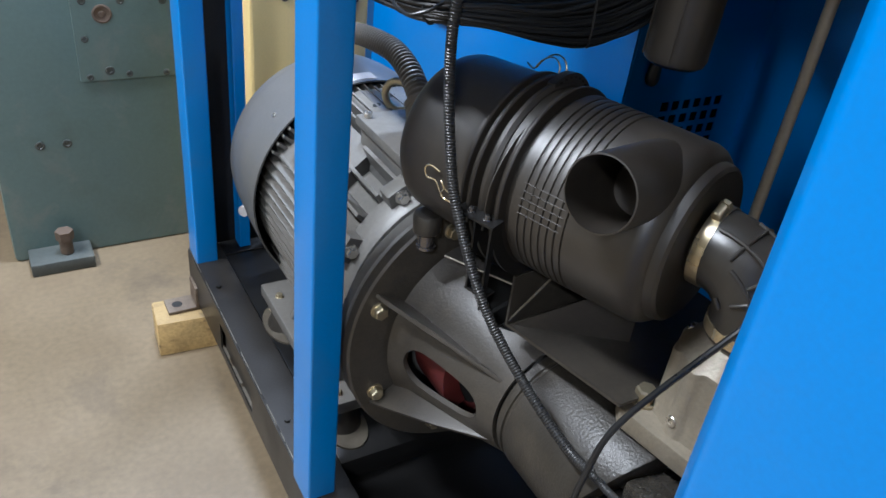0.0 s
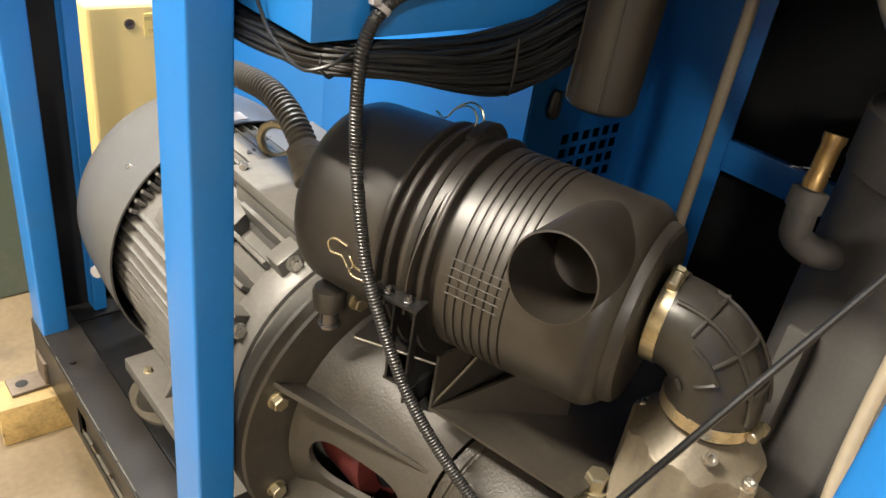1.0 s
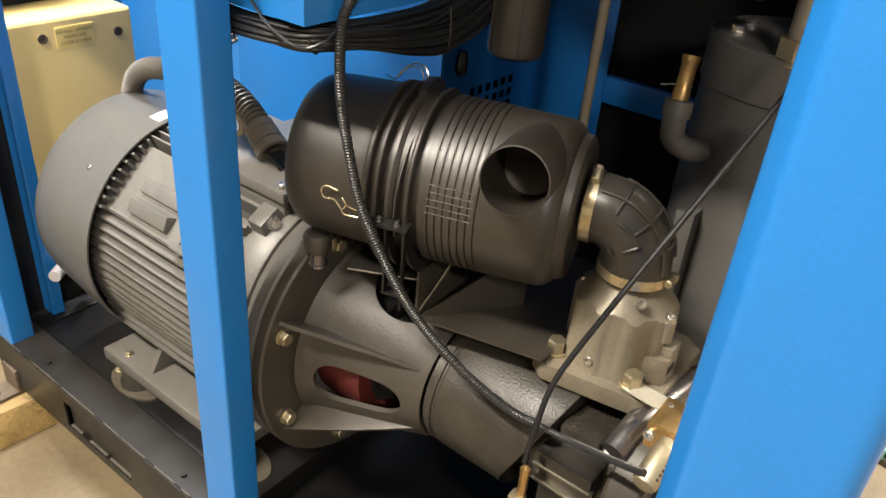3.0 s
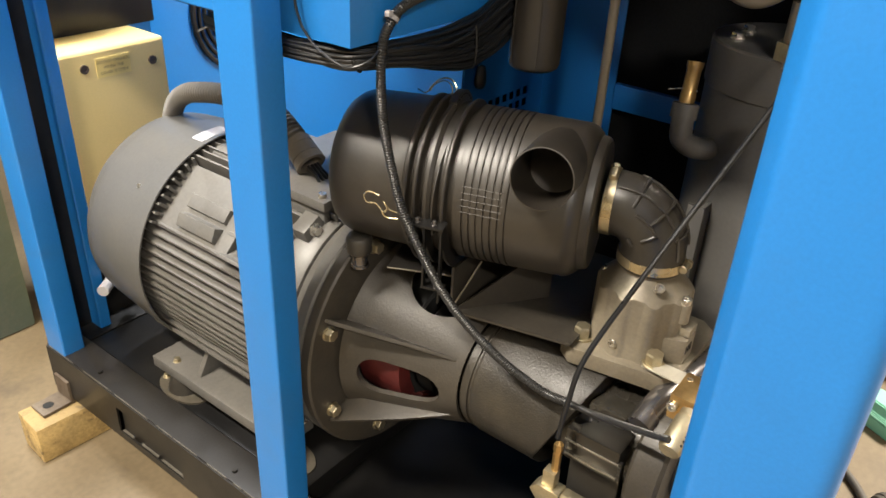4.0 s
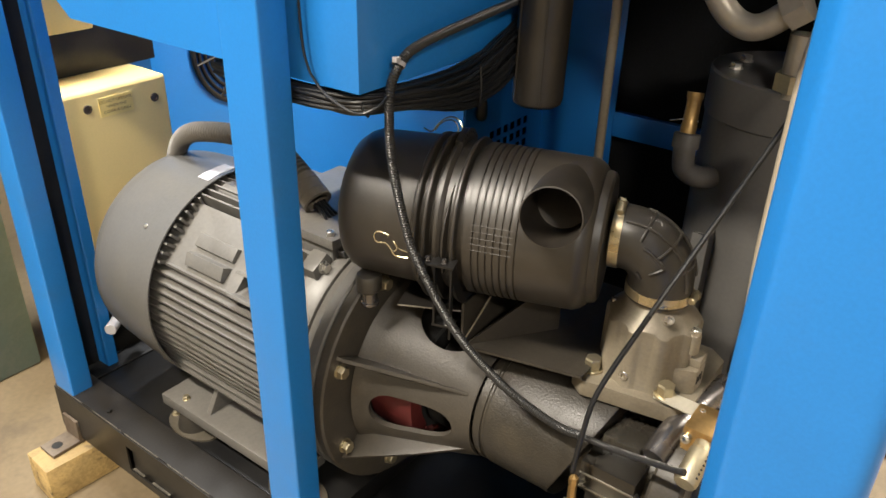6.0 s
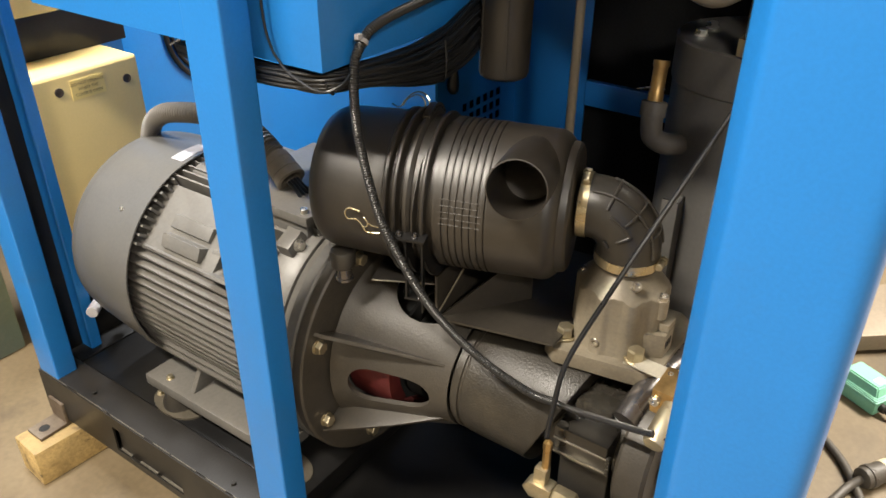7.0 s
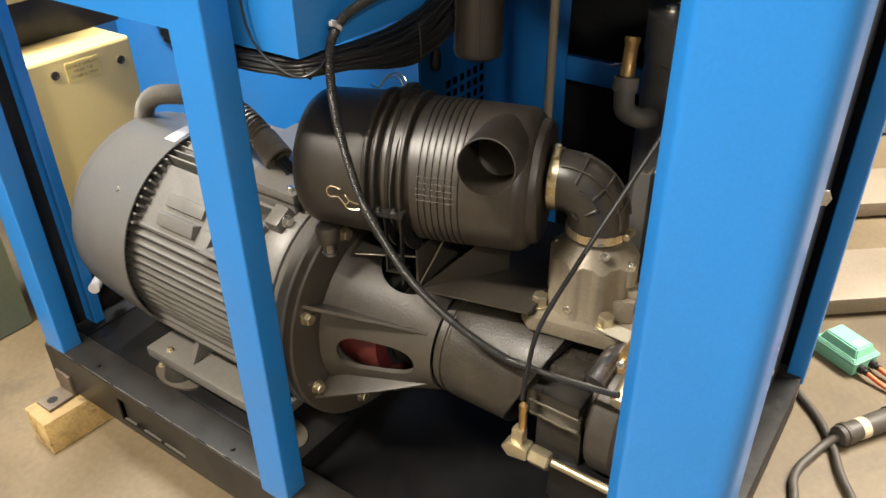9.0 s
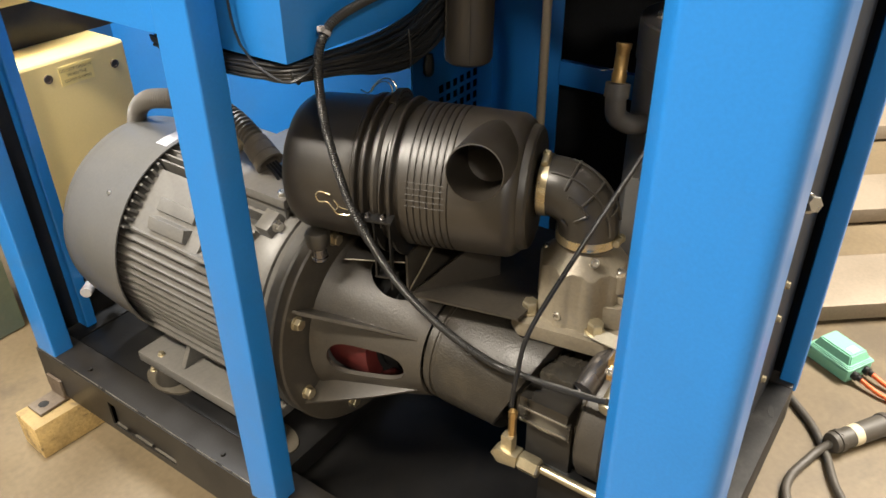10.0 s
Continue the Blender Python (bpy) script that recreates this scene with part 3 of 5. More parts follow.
# sloping shoulders with their lugs
for flip in (1, -1):
    deg = (lambda a: a) if flip == 1 else (lambda a: 180 - a)
    bm = bmesh.new()
    prism(bm, [around(0.15, deg(114), 1.295), around(0.199, deg(113), 1.295), around(0.19, deg(128), 1.295), around(0.189, deg(136), 1.295), around(0.199, deg(151), 1.295), around(0.15, deg(151), 1.295)], (0, -0.237, 0), 0.002)
    part("shoulder", bm, MOTOR, motor)
    bm = bmesh.new()
    prism(bm, [around(0.18, deg(137), 1.188), around(0.209, deg(139.5), 1.188), around(0.203, deg(146), 1.188), around(0.18, deg(147), 1.188)], (0, -0.097, 0), 0.0012)
    part("lug", bm, MOTOR, motor)
    bm = bmesh.new()
    prism(bm, [around(0.18, deg(126.5), 1.192), around(0.2, deg(128), 1.192), around(0.1965, deg(135), 1.192), around(0.18, deg(136), 1.192)], (0, -0.1, 0), 0.001)
    part("pad", bm, MOTOR, motor)
    # fin ends under the cowl's rim
    for k in range(9):
        bm = bmesh.new()
        a = 113 + k * 4.6
        prism(bm, [around(0.16, deg(a - 1.4), 1.30), around(0.2125, deg(a - 0.6), 1.30), around(0.2125, deg(a + 0.6), 1.30), around(0.16, deg(a + 1.4), 1.30)], (0, -0.062, 0))
        part("fin", bm, MOTOR, motor)
    for a in (117, 127, 138, 149):
        bm = bmesh.new()
        prism(bm, [around(0.16, deg(a - 1.6), 1.0575), around(0.214, deg(a - 0.8), 1.0575), around(0.214, deg(a + 0.8), 1.0575), around(0.16, deg(a + 1.6), 1.0575)], (0, -0.12, 0), 0.0008)
        part("lug", bm, MOTOR, motor)
bm = bmesh.new()
lathe(bm, [(0, 0.15), (0, 0.19), (0.01, 0.2), (0.05, 0.2), (0.06, 0.195), (0.06, 0.15)], (AX, 0.948, AZ), AXIS, 72)
part("end_shield", bm, MOTOR, motor)
for deg in (150, 120, 205, 235):
    bm = bmesh.new()
    prism(bm, [around(0.19, deg - 7, 0.938), around(0.222, deg - 5, 0.938), around(0.222, deg + 5, 0.938), around(0.19, deg + 7, 0.938)], (0, -0.03, 0), 0.003)
    part("shield_lug", bm, MOTOR, motor)
    bolt(HEX_STEEL, around(0.208, deg, 0.908), AXIS, motor)
# feet
for side in (-1, 1):
    x0, x1 = sorted((AX + side * 0.195, AX + side * 0.115))
    bm = bmesh.new()
    box(bm, x0, x1, 0.92, 1.293, 0.266, 0.29, 0.003)
    part("foot", bm, MOTOR, motor)
    for y in (1.175, 0.985):
        bm = bmesh.new()
        prism(bm, [(AX + side * 0.178, y, 0.29), (AX + side * 0.115, y, 0.29), (AX + side * 0.115, y, 0.37), (AX + side * 0.132, y, 0.37)], (0, -0.012, 0), 0.002)
        part("gusset", bm, MOTOR, motor)
    for y in (1.241, 0.945):
        bolt(HEX_SMALL, (AX + side * 0.174, y, 0.29), (0, 0, 1), motor)
        # rubber mount on its oval flange
        mx = AX + side * 0.164
        bm = bmesh.new()
        lathe(bm, [(0, 0), (0, 0.033), (0.012, 0.032), (0.03, 0.025), (0.048, 0.023), (0.048, 0)], (mx, y, 0.218), (0, 0, 1), 28)
        mount = part("rubber_mount", bm, RUBBER, motor, "black rubber motor mount")
        bm = bmesh.new()
        lathe(bm, [(0, 0), (0, 1.0), (0.004, 1.0), (0.004, 0)], (0, 0, 0), (0, 0, 1), 32)
        for v in bm.verts:
            v.co = Vector((mx + 0.04 * v.co.x, y + 0.066 * v.co.y, 0.2168 + v.co.z))
        part("flange", bm, DULL_METAL, mount, "worn steel mount flange")
        bolt(HEX_SMALL, (mx - 0.006, y + 0.053, 0.2208), (0, 0, 1), motor)
# terminal box
bm = bmesh.new()
box(bm, 0.475, 0.70, 0.905, 1.10, 0.63, 0.705, 0.006)
tbox = part("terminal_box", bm, MOTOR, motor)
bm = bmesh.new()
box(bm, 0.468, 0.707, 0.898, 1.107, 0.705, 0.722, 0.004)
part("lid", bm, MOTOR, tbox)
for x, y in ((0.482, 0.915), (0.69, 0.915), (0.482, 1.09)):
    bolt(SOCKET, (x, y, 0.722), (0, 0, 1), motor)
bm = bmesh.new()
prism(bm, [(0.50, 1.232, 0.66), (0.515, 1.232, 0.7), (0.53, 1.232, 0.7075), (0.68, 1.232, 0.7075), (0.69, 1.232, 0.66)], (0, -0.124, 0), 0.002)
pad = part("terminal_pad", bm, MOTOR, motor, "smooth cast pad beside the terminal box")
for x, y, turn in ((0.533, 1.163, 35), (0.5325, 1.125, 20), (0.575, 1.195, 30)):
    bm = bmesh.new()
    lathe(bm, [(0, 0), (0, 1), (0.0006, 1), (0.0006, 0)], (0, 0, 0), (0, 0, 1), 20)
    for v in bm.verts:
        v.co = pose(x, y, 0.7073, 0, 0, turn) @ Vector((v.co.x * 0.01, v.co.y * 0.0055, v.co.z))
    part("pit", bm, HOLE_SHADE, pad)
bm = bmesh.new()
ring = [Vector((0.56 + 0.0255 * 0.63 * math.cos(a), 1.136 - 0.0255 * 0.78 * math.cos(a), 0.7315 + 0.0255 * math.sin(a))) for a in [2 * math.pi * k / 28 for k in range(29)]]
tube(bm, ring, 0.0066, 12)
lathe(bm, [(0, 0), (0, 0.013), (0.004, 0.013), (0.008, 0.008), (0.012, 0.007), (0.012, 0)], (0.56, 1.136, 0.696), (0, 0, 1), 20)
part("lifting_eye", bm, ZINC, motor, "zinc-plated lifting eye bolt")

# supply conduit into the terminal box
supply = thing("supply_conduit", 0.56, 1.1, 0.72, "dusty ribbed conduit bringing loose wires into the motor", "conduit")
bm = bmesh.new()
corrugated(bm, smooth_path([(0.60, 1.49, 0.58), (0.585, 1.462, 0.66), (0.57, 1.415, 0.728), (0.56, 1.36, 0.766), (0.554, 1.30, 0.785), (0.552, 1.23, 0.798), (0.551, 1.15, 0.805), (0.548, 1.09, 0.796), (0.544, 1.045, 0.775), (0.541, 1.02, 0.755)], 10), 0.0196, 0.0036, 0.008)
part("ribbed_hose", bm, HOSE, supply)
bm = bmesh.new()
lathe(bm, [(0, 0.0), (0, 0.024), (0.012, 0.0245), (0.0122, 0.0235), (0.0138, 0.0235), (0.014, 0.0248), (0.033, 0.0255), (0.0332, 0.0243), (0.0355, 0.0243), (0.036, 0.0262), (0.049, 0.0265), (0.05, 0.0255), (0.05, 0.02), (0.02, 0.019), (0.02, 0)], (0.542, 1.035, 0.764), (-0.15, -0.8, -0.5), 24)
part("gland", bm, DUSTY, supply)
for dx in (-0.01, -0.003, 0.004, 0.01):
    bm = bmesh.new()
    tube(bm, smooth_path([(0.536 + dx, 0.992, 0.738), (0.533 + dx, 0.972, 0.729), (0.533 + dx * 1.4, 0.958, 0.718)], 6), 0.0032, 8)
    part("wire", bm, CABLE, supply)

# ---- bell housing and air end ----
airend = thing("screw_air_end", AX, 0.5, 0.17, "dark cast-iron screw air end with a ribbed bell housing", "compressor block")


def slotted(prof, y, slots, thick, segs=160, step=0.005):
    """A round casting about the motor axis from (height, radius) pairs, with openings (degrees, height, half degrees, half height)."""
    hs = np.arange(prof[0][0], prof[-1][0] + 1e-6, step)
    rs = np.interp(hs, [q[0] for q in prof], [q[1] for q in prof])
    bm = bmesh.new()
    rows = [[bm.verts.new(around(r, 360 * k / segs, y - h)) for k in range(segs)] for h, r in zip(hs, rs)]
    spot = {v: [360 * k / segs, hs[i]] for i, row in enumerate(rows) for k, v in enumerate(row)}

    def inside(d, h, s):
        u, w = abs((d - s[0] + 180) % 360 - 180) / s[2], abs(h - s[1]) / s[3]
        return (u ** 2.6 + w ** s[4]) ** (1 / 2.6) if s[4] == 2.6 else max(u, 0) ** 2 + max(w, 0) ** s[4]

    gone = set()
    for i in range(len(rows) - 1):
        for k in range(segs):
            q = (rows[i][k], rows[i][(k + 1) % segs], rows[i + 1][(k + 1) % segs], rows[i + 1][k])
            d, h = 360 * (k + 0.5) / segs, hs[i] + step / 2
            hit = [s for s in slots if inside(d, h, s) < 1]
            if hit:
                gone.update((v, slots.index(hit[0])) for v in q)
            else:
                bm.faces.new(q)
    for v, n in gone:
        if not v.is_valid or not v.link_faces:
            continue
        s = slots[n]
        d, h = spot[v]
        du, dh = (d - s[0] + 180) % 360 - 180, h - s[1]
        k = 1.0
        lo, hi = 0.3, 2.5
        for _ in range(24):
            k = (lo + hi) / 2
            if inside(s[0] + du * k, s[1] + dh * k, s) < 1:
                lo = k
            else:
                hi = k
        h2 = min(max(s[1] + dh * k, hs[0]), hs[-1])
        v.co = around(float(np.interp(h2, hs, rs)), s[0] + du * k, y - h2)
    for v in [v for v in bm.verts if not v.link_faces]:
        bm.verts.remove(v)
    bmesh.ops.recalc_face_normals(bm, faces=bm.faces)
    bmesh.ops.solidify(bm, geom=list(bm.faces), thickness=thick)
    return bm


BELL = [(0.0, 0.166), (0.021, 0.153), (0.06, 0.1405), (0.157, 0.109), (0.175, 0.1025), (0.18, 0.1005)]
part("bell_housing", slotted(BELL, 0.80, [(182.3, 0.089, 13.6, 0.065, 4), (100, 0.10, 26, 0.054, 2)], 0.008), IRON, airend, "ribbed bell housing with an oval coupling window", 40)
bm = bmesh.new()
lathe(bm, [(0, 0.12), (0, 0.222), (0.003, 0.225), (0.018, 0.225), (0.021, 0.222), (0.021, 0.16), (0.026, 0.158)], (AX, 0.826, AZ), AXIS, 96)
part("bell_flange", bm, IRON, airend)
for k in range(8):
    bolt(HEX_MID, around(0.195, 23.7 + 45 * k, 0.805), AXIS, airend, 10 * k)
for deg, lean in ((152.5, -4), (208, 2), (29, 0), (333, 0)):
    bm = bmesh.new()
    w = Vector((-math.sin(radians(deg)), 0, math.cos(radians(deg)))) * 0.003
    pts = [around(0.145, deg, 0.805), around(0.212, deg, 0.805), around(0.206, deg, 0.794), around(0.153, deg + lean * 0.5, 0.705), around(0.1015, deg + lean, 0.626), around(0.09, deg + lean, 0.626)]
    prism(bm, [p - w for p in pts], w * 2, 0.0012)
    part("rib", bm, IRON, airend)
# coupling core coloured near-black for the shade inside the bell
bm = bmesh.new()
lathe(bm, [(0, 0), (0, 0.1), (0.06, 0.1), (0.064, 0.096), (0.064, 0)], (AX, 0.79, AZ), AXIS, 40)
coupling = part("coupling", bm, HOLE_SHADE, airend, "coupling seen through the window")
for mid_deg in (0, 180, 270):
    bm = bmesh.new()
    arc = [mid_deg - 36 + 72 * k / 10 for k in range(11)]
    prism(bm, [around(0.095, a, 0.80) for a in arc] + [around(0.121, a, 0.80) for a in reversed(arc)], (0, -0.084, 0), 0.004)
    part("rubber_block", bm, RED, coupling, "red rubber coupling block")
# hub blackened likewise, shade painted in rather than its own iron grey
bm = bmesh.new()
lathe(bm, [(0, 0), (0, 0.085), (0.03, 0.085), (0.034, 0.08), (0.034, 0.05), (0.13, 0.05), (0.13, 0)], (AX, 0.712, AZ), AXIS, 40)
part("hub", bm, HOLE_SHADE, airend)
bm = bmesh.new()
lathe(bm, [(0, 0), (0, 0.0135), (0.004, 0.0135), (0.005, 0.0115), (0.02, 0.0115), (0.021, 0.0105), (0.026, 0.0105)], (0.431, 0.788, 0.672), (-0.03, 0, 1), 28)
breather = part("breather", bm, DARK_STEEL, airend, "oily steel breather neck")
bm = bmesh.new()
lathe(bm, [(0.022, 0), (0.022, 0.0145), (0.026, 0.0185), (0.046, 0.0193), (0.0505, 0.017), (0.0515, 0.012), (0.052, 0)], (0.431, 0.788, 0.672), (-0.03, 0, 1), 32)
part("breather_cap", bm, RUBBER, breather, "black breather cap")
# rotor casing
bm = bmesh.new()
lathe(bm, [(0, 0), (0, 0.09), (0.0005, 0.0955), (0.0065, 0.0955), (0.0075, 0.099), (0.0145, 0.099), (0.0155, 0.0962), (0.0185, 0.0962), (0.0215, 0.0992), (0.026, 0.0998), (0.13, 0.1005), (0.194, 0.101), (0.197, 0.1), (0.198, 0.097), (0.198, 0.07), (0.198, 0)], (AX, 0.618, AZ), AXIS, 96)
for v in bm.verts:
    if v.co.y < 0.43:
        a = math.atan2(v.co.z - AZ, v.co.x - AX)
        v.co.y += 0.045 * (1 - math.cos(a - math.pi / 2)) if math.cos(a) < 0 else 0.02 * (1 - math.cos(a - math.pi / 2))
part("rotor_casing", bm, CASING, airend, "satin cast-iron rotor casing")
bm = bmesh.new()
lathe(bm, [(0, 0), (0, 0.074), (0.15, 0.074), (0.15, 0)], (AX, 0.455, AZ), AXIS, 48)
part("discharge_casing", bm, IRON_DARK, airend, "dark oily discharge casing")
bm = bmesh.new()
box(bm, 0.4575, 0.62, 0.3565, 0.436, 0.5035, 0.548, 0.004)
box(bm, 0.48, 0.618, 0.358, 0.434, 0.40, 0.5033, 0.004)
part("bearing_block", bm, WET, airend, "black oily bearing block")
bm = bmesh.new()
for z0, z1, y0, y1 in ((0.5255, 0.529, 0.357, 0.436), (0.500, 0.505, 0.357, 0.434)):
    box(bm, 0.456, 0.459, y0, y1, z0, z1, 0.001)
for k in range(5):
    box(bm, 0.4545 - 0.0008 * (k % 2), 0.462, 0.351, 0.3562, 0.5025 + 0.0064 * k, 0.508 + 0.0064 * k, 0.0015)
port_frame = part("port_frame", bm, WET, airend, "oily black port frame with bright worn edges")
for z, y0, y1, x in ((0.5291, 0.357, 0.436, 0.4555), (0.5051, 0.357, 0.434, 0.4555)):
    bm = bmesh.new()
    box(bm, x, x + 0.0022, y0, y1, z - 0.0016, z + 0.0005)
    part("worn_edge", bm, WORN, port_frame)
bm = bmesh.new()
box(bm, 0.4553, 0.4575, 0.3516, 0.3535, 0.501, 0.5295)
part("worn_edge", bm, WORN, port_frame)
bm = bmesh.new()
box(bm, 0.500, 0.57, 0.372, 0.428, 0.54, 0.568, 0.005)
part("casing_boss", bm, SPARKLE, airend, "wet oily casing boss")
bm = bmesh.new()
lathe(bm, [(0, 0), (0, 0.102), (0.005, 0.107), (0.04, 0.107), (0.045, 0.102), (0.045, 0.05), (0.06, 0.048), (0.06, 0)], (AX, 0.345, AZ - 0.005), AXIS, 64)
part("end_cover", bm, IRON, airend)
bm = bmesh.new()
box(bm, 0.46, 0.68, 0.30, 0.40, 0.17, 0.41, 0.008)
part("foot_bracket", bm, TRAY, airend)
bm = bmesh.new()
tube(bm, smooth_path([(0.490, 0.351, 0.578), (0.53, 0.345, 0.597), (0.59, 0.334, 0.603), (0.67, 0.322, 0.60)], 8), 0.017, 20)
part("bypass_pipe", bm, DARK_STEEL, airend, "short oily steel pipe")

# ---- intake valve ----
VX, VY = 0.607, 0.422
valve = thing("intake_valve", VX, VY, 0.6, "cast aluminium intake valve bolted on the air end", "valve")
bm = bmesh.new()
prism(bm, [(0.519, 0.478, 0.599), (0.54, 0.35, 0.599), (0.558, 0.335, 0.599), (0.69, 0.335, 0.599), (0.71, 0.36, 0.599), (0.71, 0.48, 0.599), (0.69, 0.505, 0.599), (0.536, 0.5, 0.599)], (0, 0, 0.026), 0.003)
part("base_plate", bm, ALU, valve)
bm = bmesh.new()
LOBES = (0.4, 1.0, 1.73, 2.45, 3.09, 3.75, 4.41, 5.2, 5.8)


def valve_radius(a):
    """The fluted outline of the valve body, round its axis."""
    c, s = abs(math.cos(a)), abs(math.sin(a))
    r = 1 / ((c / 0.0595) ** 2.1 + (s / 0.0605) ** 2.1) ** (1 / 2.1)
    return r + sum(0.0048 * max(0.0, 1 - (((a - q + math.pi) % (2 * math.pi) - math.pi) / 0.2) ** 2) for q in LOBES)


def dome(r):
    return 0.739 - (r - 0.04) * 1.05


rings = []
for level, reach in ((0.0, 1.06), (0.05, 1.03), (0.5, 1.02), (0.985, 1.012), (1.0, 1.004), ("dome", 0.995), ("dome", 0.8), ("dome", 0.6), ("dome", 0.3), ("dome", 0.0)):
    row = []
    for k in range(144):
        a = 2 * math.pi * k / 144
        r = valve_radius(a)
        if level == "dome":
            r = 0.036 + (r - 0.036) * reach
            z = dome(r)
        else:
            r, z = r * reach, 0.6245 + (dome(r) - 0.0012 - 0.6245) * level
        row.append(bm.verts.new((VX + r * math.cos(a), VY + r * math.sin(a), z)))
    rings.append(row)
for u, v in zip(rings, rings[1:]):
    for k in range(144):
        bm.faces.new((u[k], u[(k + 1) % 144], v[(k + 1) % 144], v[k]))
bm.faces.new(rings[0][::-1])
bm.faces.new(rings[-1])
part("valve_body", bm, ALU, valve, sharp=24)
bm = bmesh.new()
lathe(bm, [(0, 0.0), (0, 0.0405), (0.006, 0.039), (0.03, 0.039), (0.03, 0)], (VX, VY, 0.7375), (0, 0, 1), 40)
part("collar", bm, ALU, valve)
bm = bmesh.new()
prism(bm, [(0.566, 0.384, 0.6255), (0.584, 0.343, 0.6255), (0.618, 0.343, 0.6255), (0.618, 0.384, 0.6255)], (0, 0, 0.038), 0.002)
box(bm, 0.59, 0.618, 0.343, 0.384, 0.6637, 0.677, 0.003)
side_port = part("side_port", bm, ALU, valve)
for k in range(3):
    bm = bmesh.new()
    box(bm, -0.0013, 0.0013, -0.0006, 0.0006, -0.006, 0.006, 0, pose(0.589 + 0.0075 * k, 0.3426, 0.647))
    part("slot", bm, HOLE_SHADE, side_port)
bm = bmesh.new()
prism(bm, [(0.585, 0.463, 0.6255), (0.585, 0.479, 0.6255), (0.66, 0.479, 0.6255), (0.66, 0.463, 0.6255)], (0, 0, 0.0915), 0.0025)
part("side_flange", bm, ALU, valve)
for x, y, z in ((0.549, 0.418, 0.704), (0.588, 0.356, 0.714)):
    bm = bmesh.new()
    rod(bm, (x + 0.006, y + 0.003, z - 0.03), (x + 0.006, y + 0.003, z), 0.0092, 16, 0.001)
    part("screw_boss", bm, ALU, valve)
for p in ((0.552, 0.477, 0.6255), (0.554, 0.371, 0.6295), (0.695, 0.48, 0.6255)):
    bolt(HEX_BIG, p, (0, 0, 1), valve, 12)
for p, ax in (((0.566, 0.389, 0.735), (-0.5, -0.45, 0.75)), ((0.5525, 0.42, 0.704), (-0.15, 0.0, 1)), ((0.592, 0.358, 0.714), (0, -0.15, 1)), ((0.5475, 0.427, 0.643), (-1, 0, 0.05)), ((0.5925, 0.4745, 0.717), (0, 0, 1)), ((0.591, 0.467, 0.717), (0, 0, 1))):
    bolt(SOCKET, p, ax, valve)
bm = bmesh.new()
prism(bm, [(0.543, 0.383, 0.6258), (0.568, 0.365, 0.6258), (0.546, 0.325, 0.642), (0.537, 0.262, 0.650), (0.511, 0.264, 0.650), (0.52, 0.32, 0.642)], (0, 0, 0.003), 0.0008)
part("strap", bm, PALE, valve, "bare steel bracket strip")
bolt(SCREW, (0.53, 0.313, 0.6465), (0, 0, 1), valve)
bolt(SCREW, (0.522, 0.278, 0.6528), (0, 0, 1), valve)

# ---- air filter ----
ALPHA = radians(18)
FU = Vector((-math.sin(ALPHA), math.cos(ALPHA), 0))
FS = Vector((-math.cos(ALPHA), -math.sin(ALPHA), 0))
FZ = Vector((0, 0, 1))
FO = Vector((0.595, 0.48, 0.8125)) + FU * 0.018
filt = thing("air_filter", *(FO + FU * 0.2 - FZ * 0.18), "black plastic intake air filter canister on a steel cradle", "air filter")


def fpt(h, r, deg):
    """A point of the filter: along its axis, out from it, and round it (0 is towards its open side, 90 up)."""
    a = radians(deg)
    return FO + FU * h + (FS * math.cos(a) + FZ * math.sin(a)) * r


MOUTH = Vector((0.439, 0.508, 0.8955))
STUB = -(FS * math.cos(radians(9)) + FZ * math.sin(radians(9)))
bm = bmesh.new()
prof = [(-0.03, 0.0), (-0.03, 0.036), (-0.004, 0.038), (0.0, 0.05), (0.0, 0.085), (0.003, 0.089), (0.008, 0.0905), (0.0125, 0.091), (0.014, 0.0945), (0.018, 0.0983), (0.022, 0.1015), (0.026, 0.1032)]
prof += [(0.03 + 0.0028 * k, 0.1045 + 0.0000625 * k) for k in range(25)]
h = 0.103
for k in range(7):
    prof += [(h, 0.106), (h + 0.0007, 0.1042), (h + 0.0015, 0.1042), (h + 0.0022, 0.1062), (h + 0.0055, 0.1066), (h + 0.009, 0.1062)]
    h += 0.0095
prof += [(0.171, 0.1065), (0.174, 0.1065), (0.1755, 0.0995), (0.1835, 0.0995), (0.1845, 0.111), (0.186, 0.1122), (0.1882, 0.1122), (0.19, 0.111), (0.192, 0.1058), (0.204, 0.106), (0.205, 0)]
lathe(bm, prof, FO, FU, 168)
# the wall is open where the intake stub enters
bmesh.ops.delete(bm, geom=[f for f in bm.faces if (f.calc_center_median() - MOUTH).dot(FS) > -0.11 and (f.calc_center_median() - MOUTH).cross(STUB).length < 0.0382], context="FACES")
part("canister", bm, PLASTIC, filt)
bm = bmesh.new()
prof = [(0.204, 0.0), (0.204, 0.108), (0.2085, 0.1115), (0.213, 0.1115), (0.2145, 0.100), (0.2215, 0.100), (0.223, 0.1125), (0.2245, 0.114), (0.2275, 0.114), (0.229, 0.1125), (0.2305, 0.102), (0.2355, 0.102),
        (0.237, 0.111), (0.2385, 0.1125), (0.2425, 0.1125), (0.245, 0.1085), (0.255, 0.107), (0.325, 0.1045), (0.338, 0.1035), (0.347, 0.1), (0.3555, 0.093), (0.361, 0.083), (0.364, 0.068), (0.3655, 0.0)]
lathe(bm, prof, FO, FU, 96)
part("end_cap", bm, PLASTIC, filt, "domed black plastic dust cap")
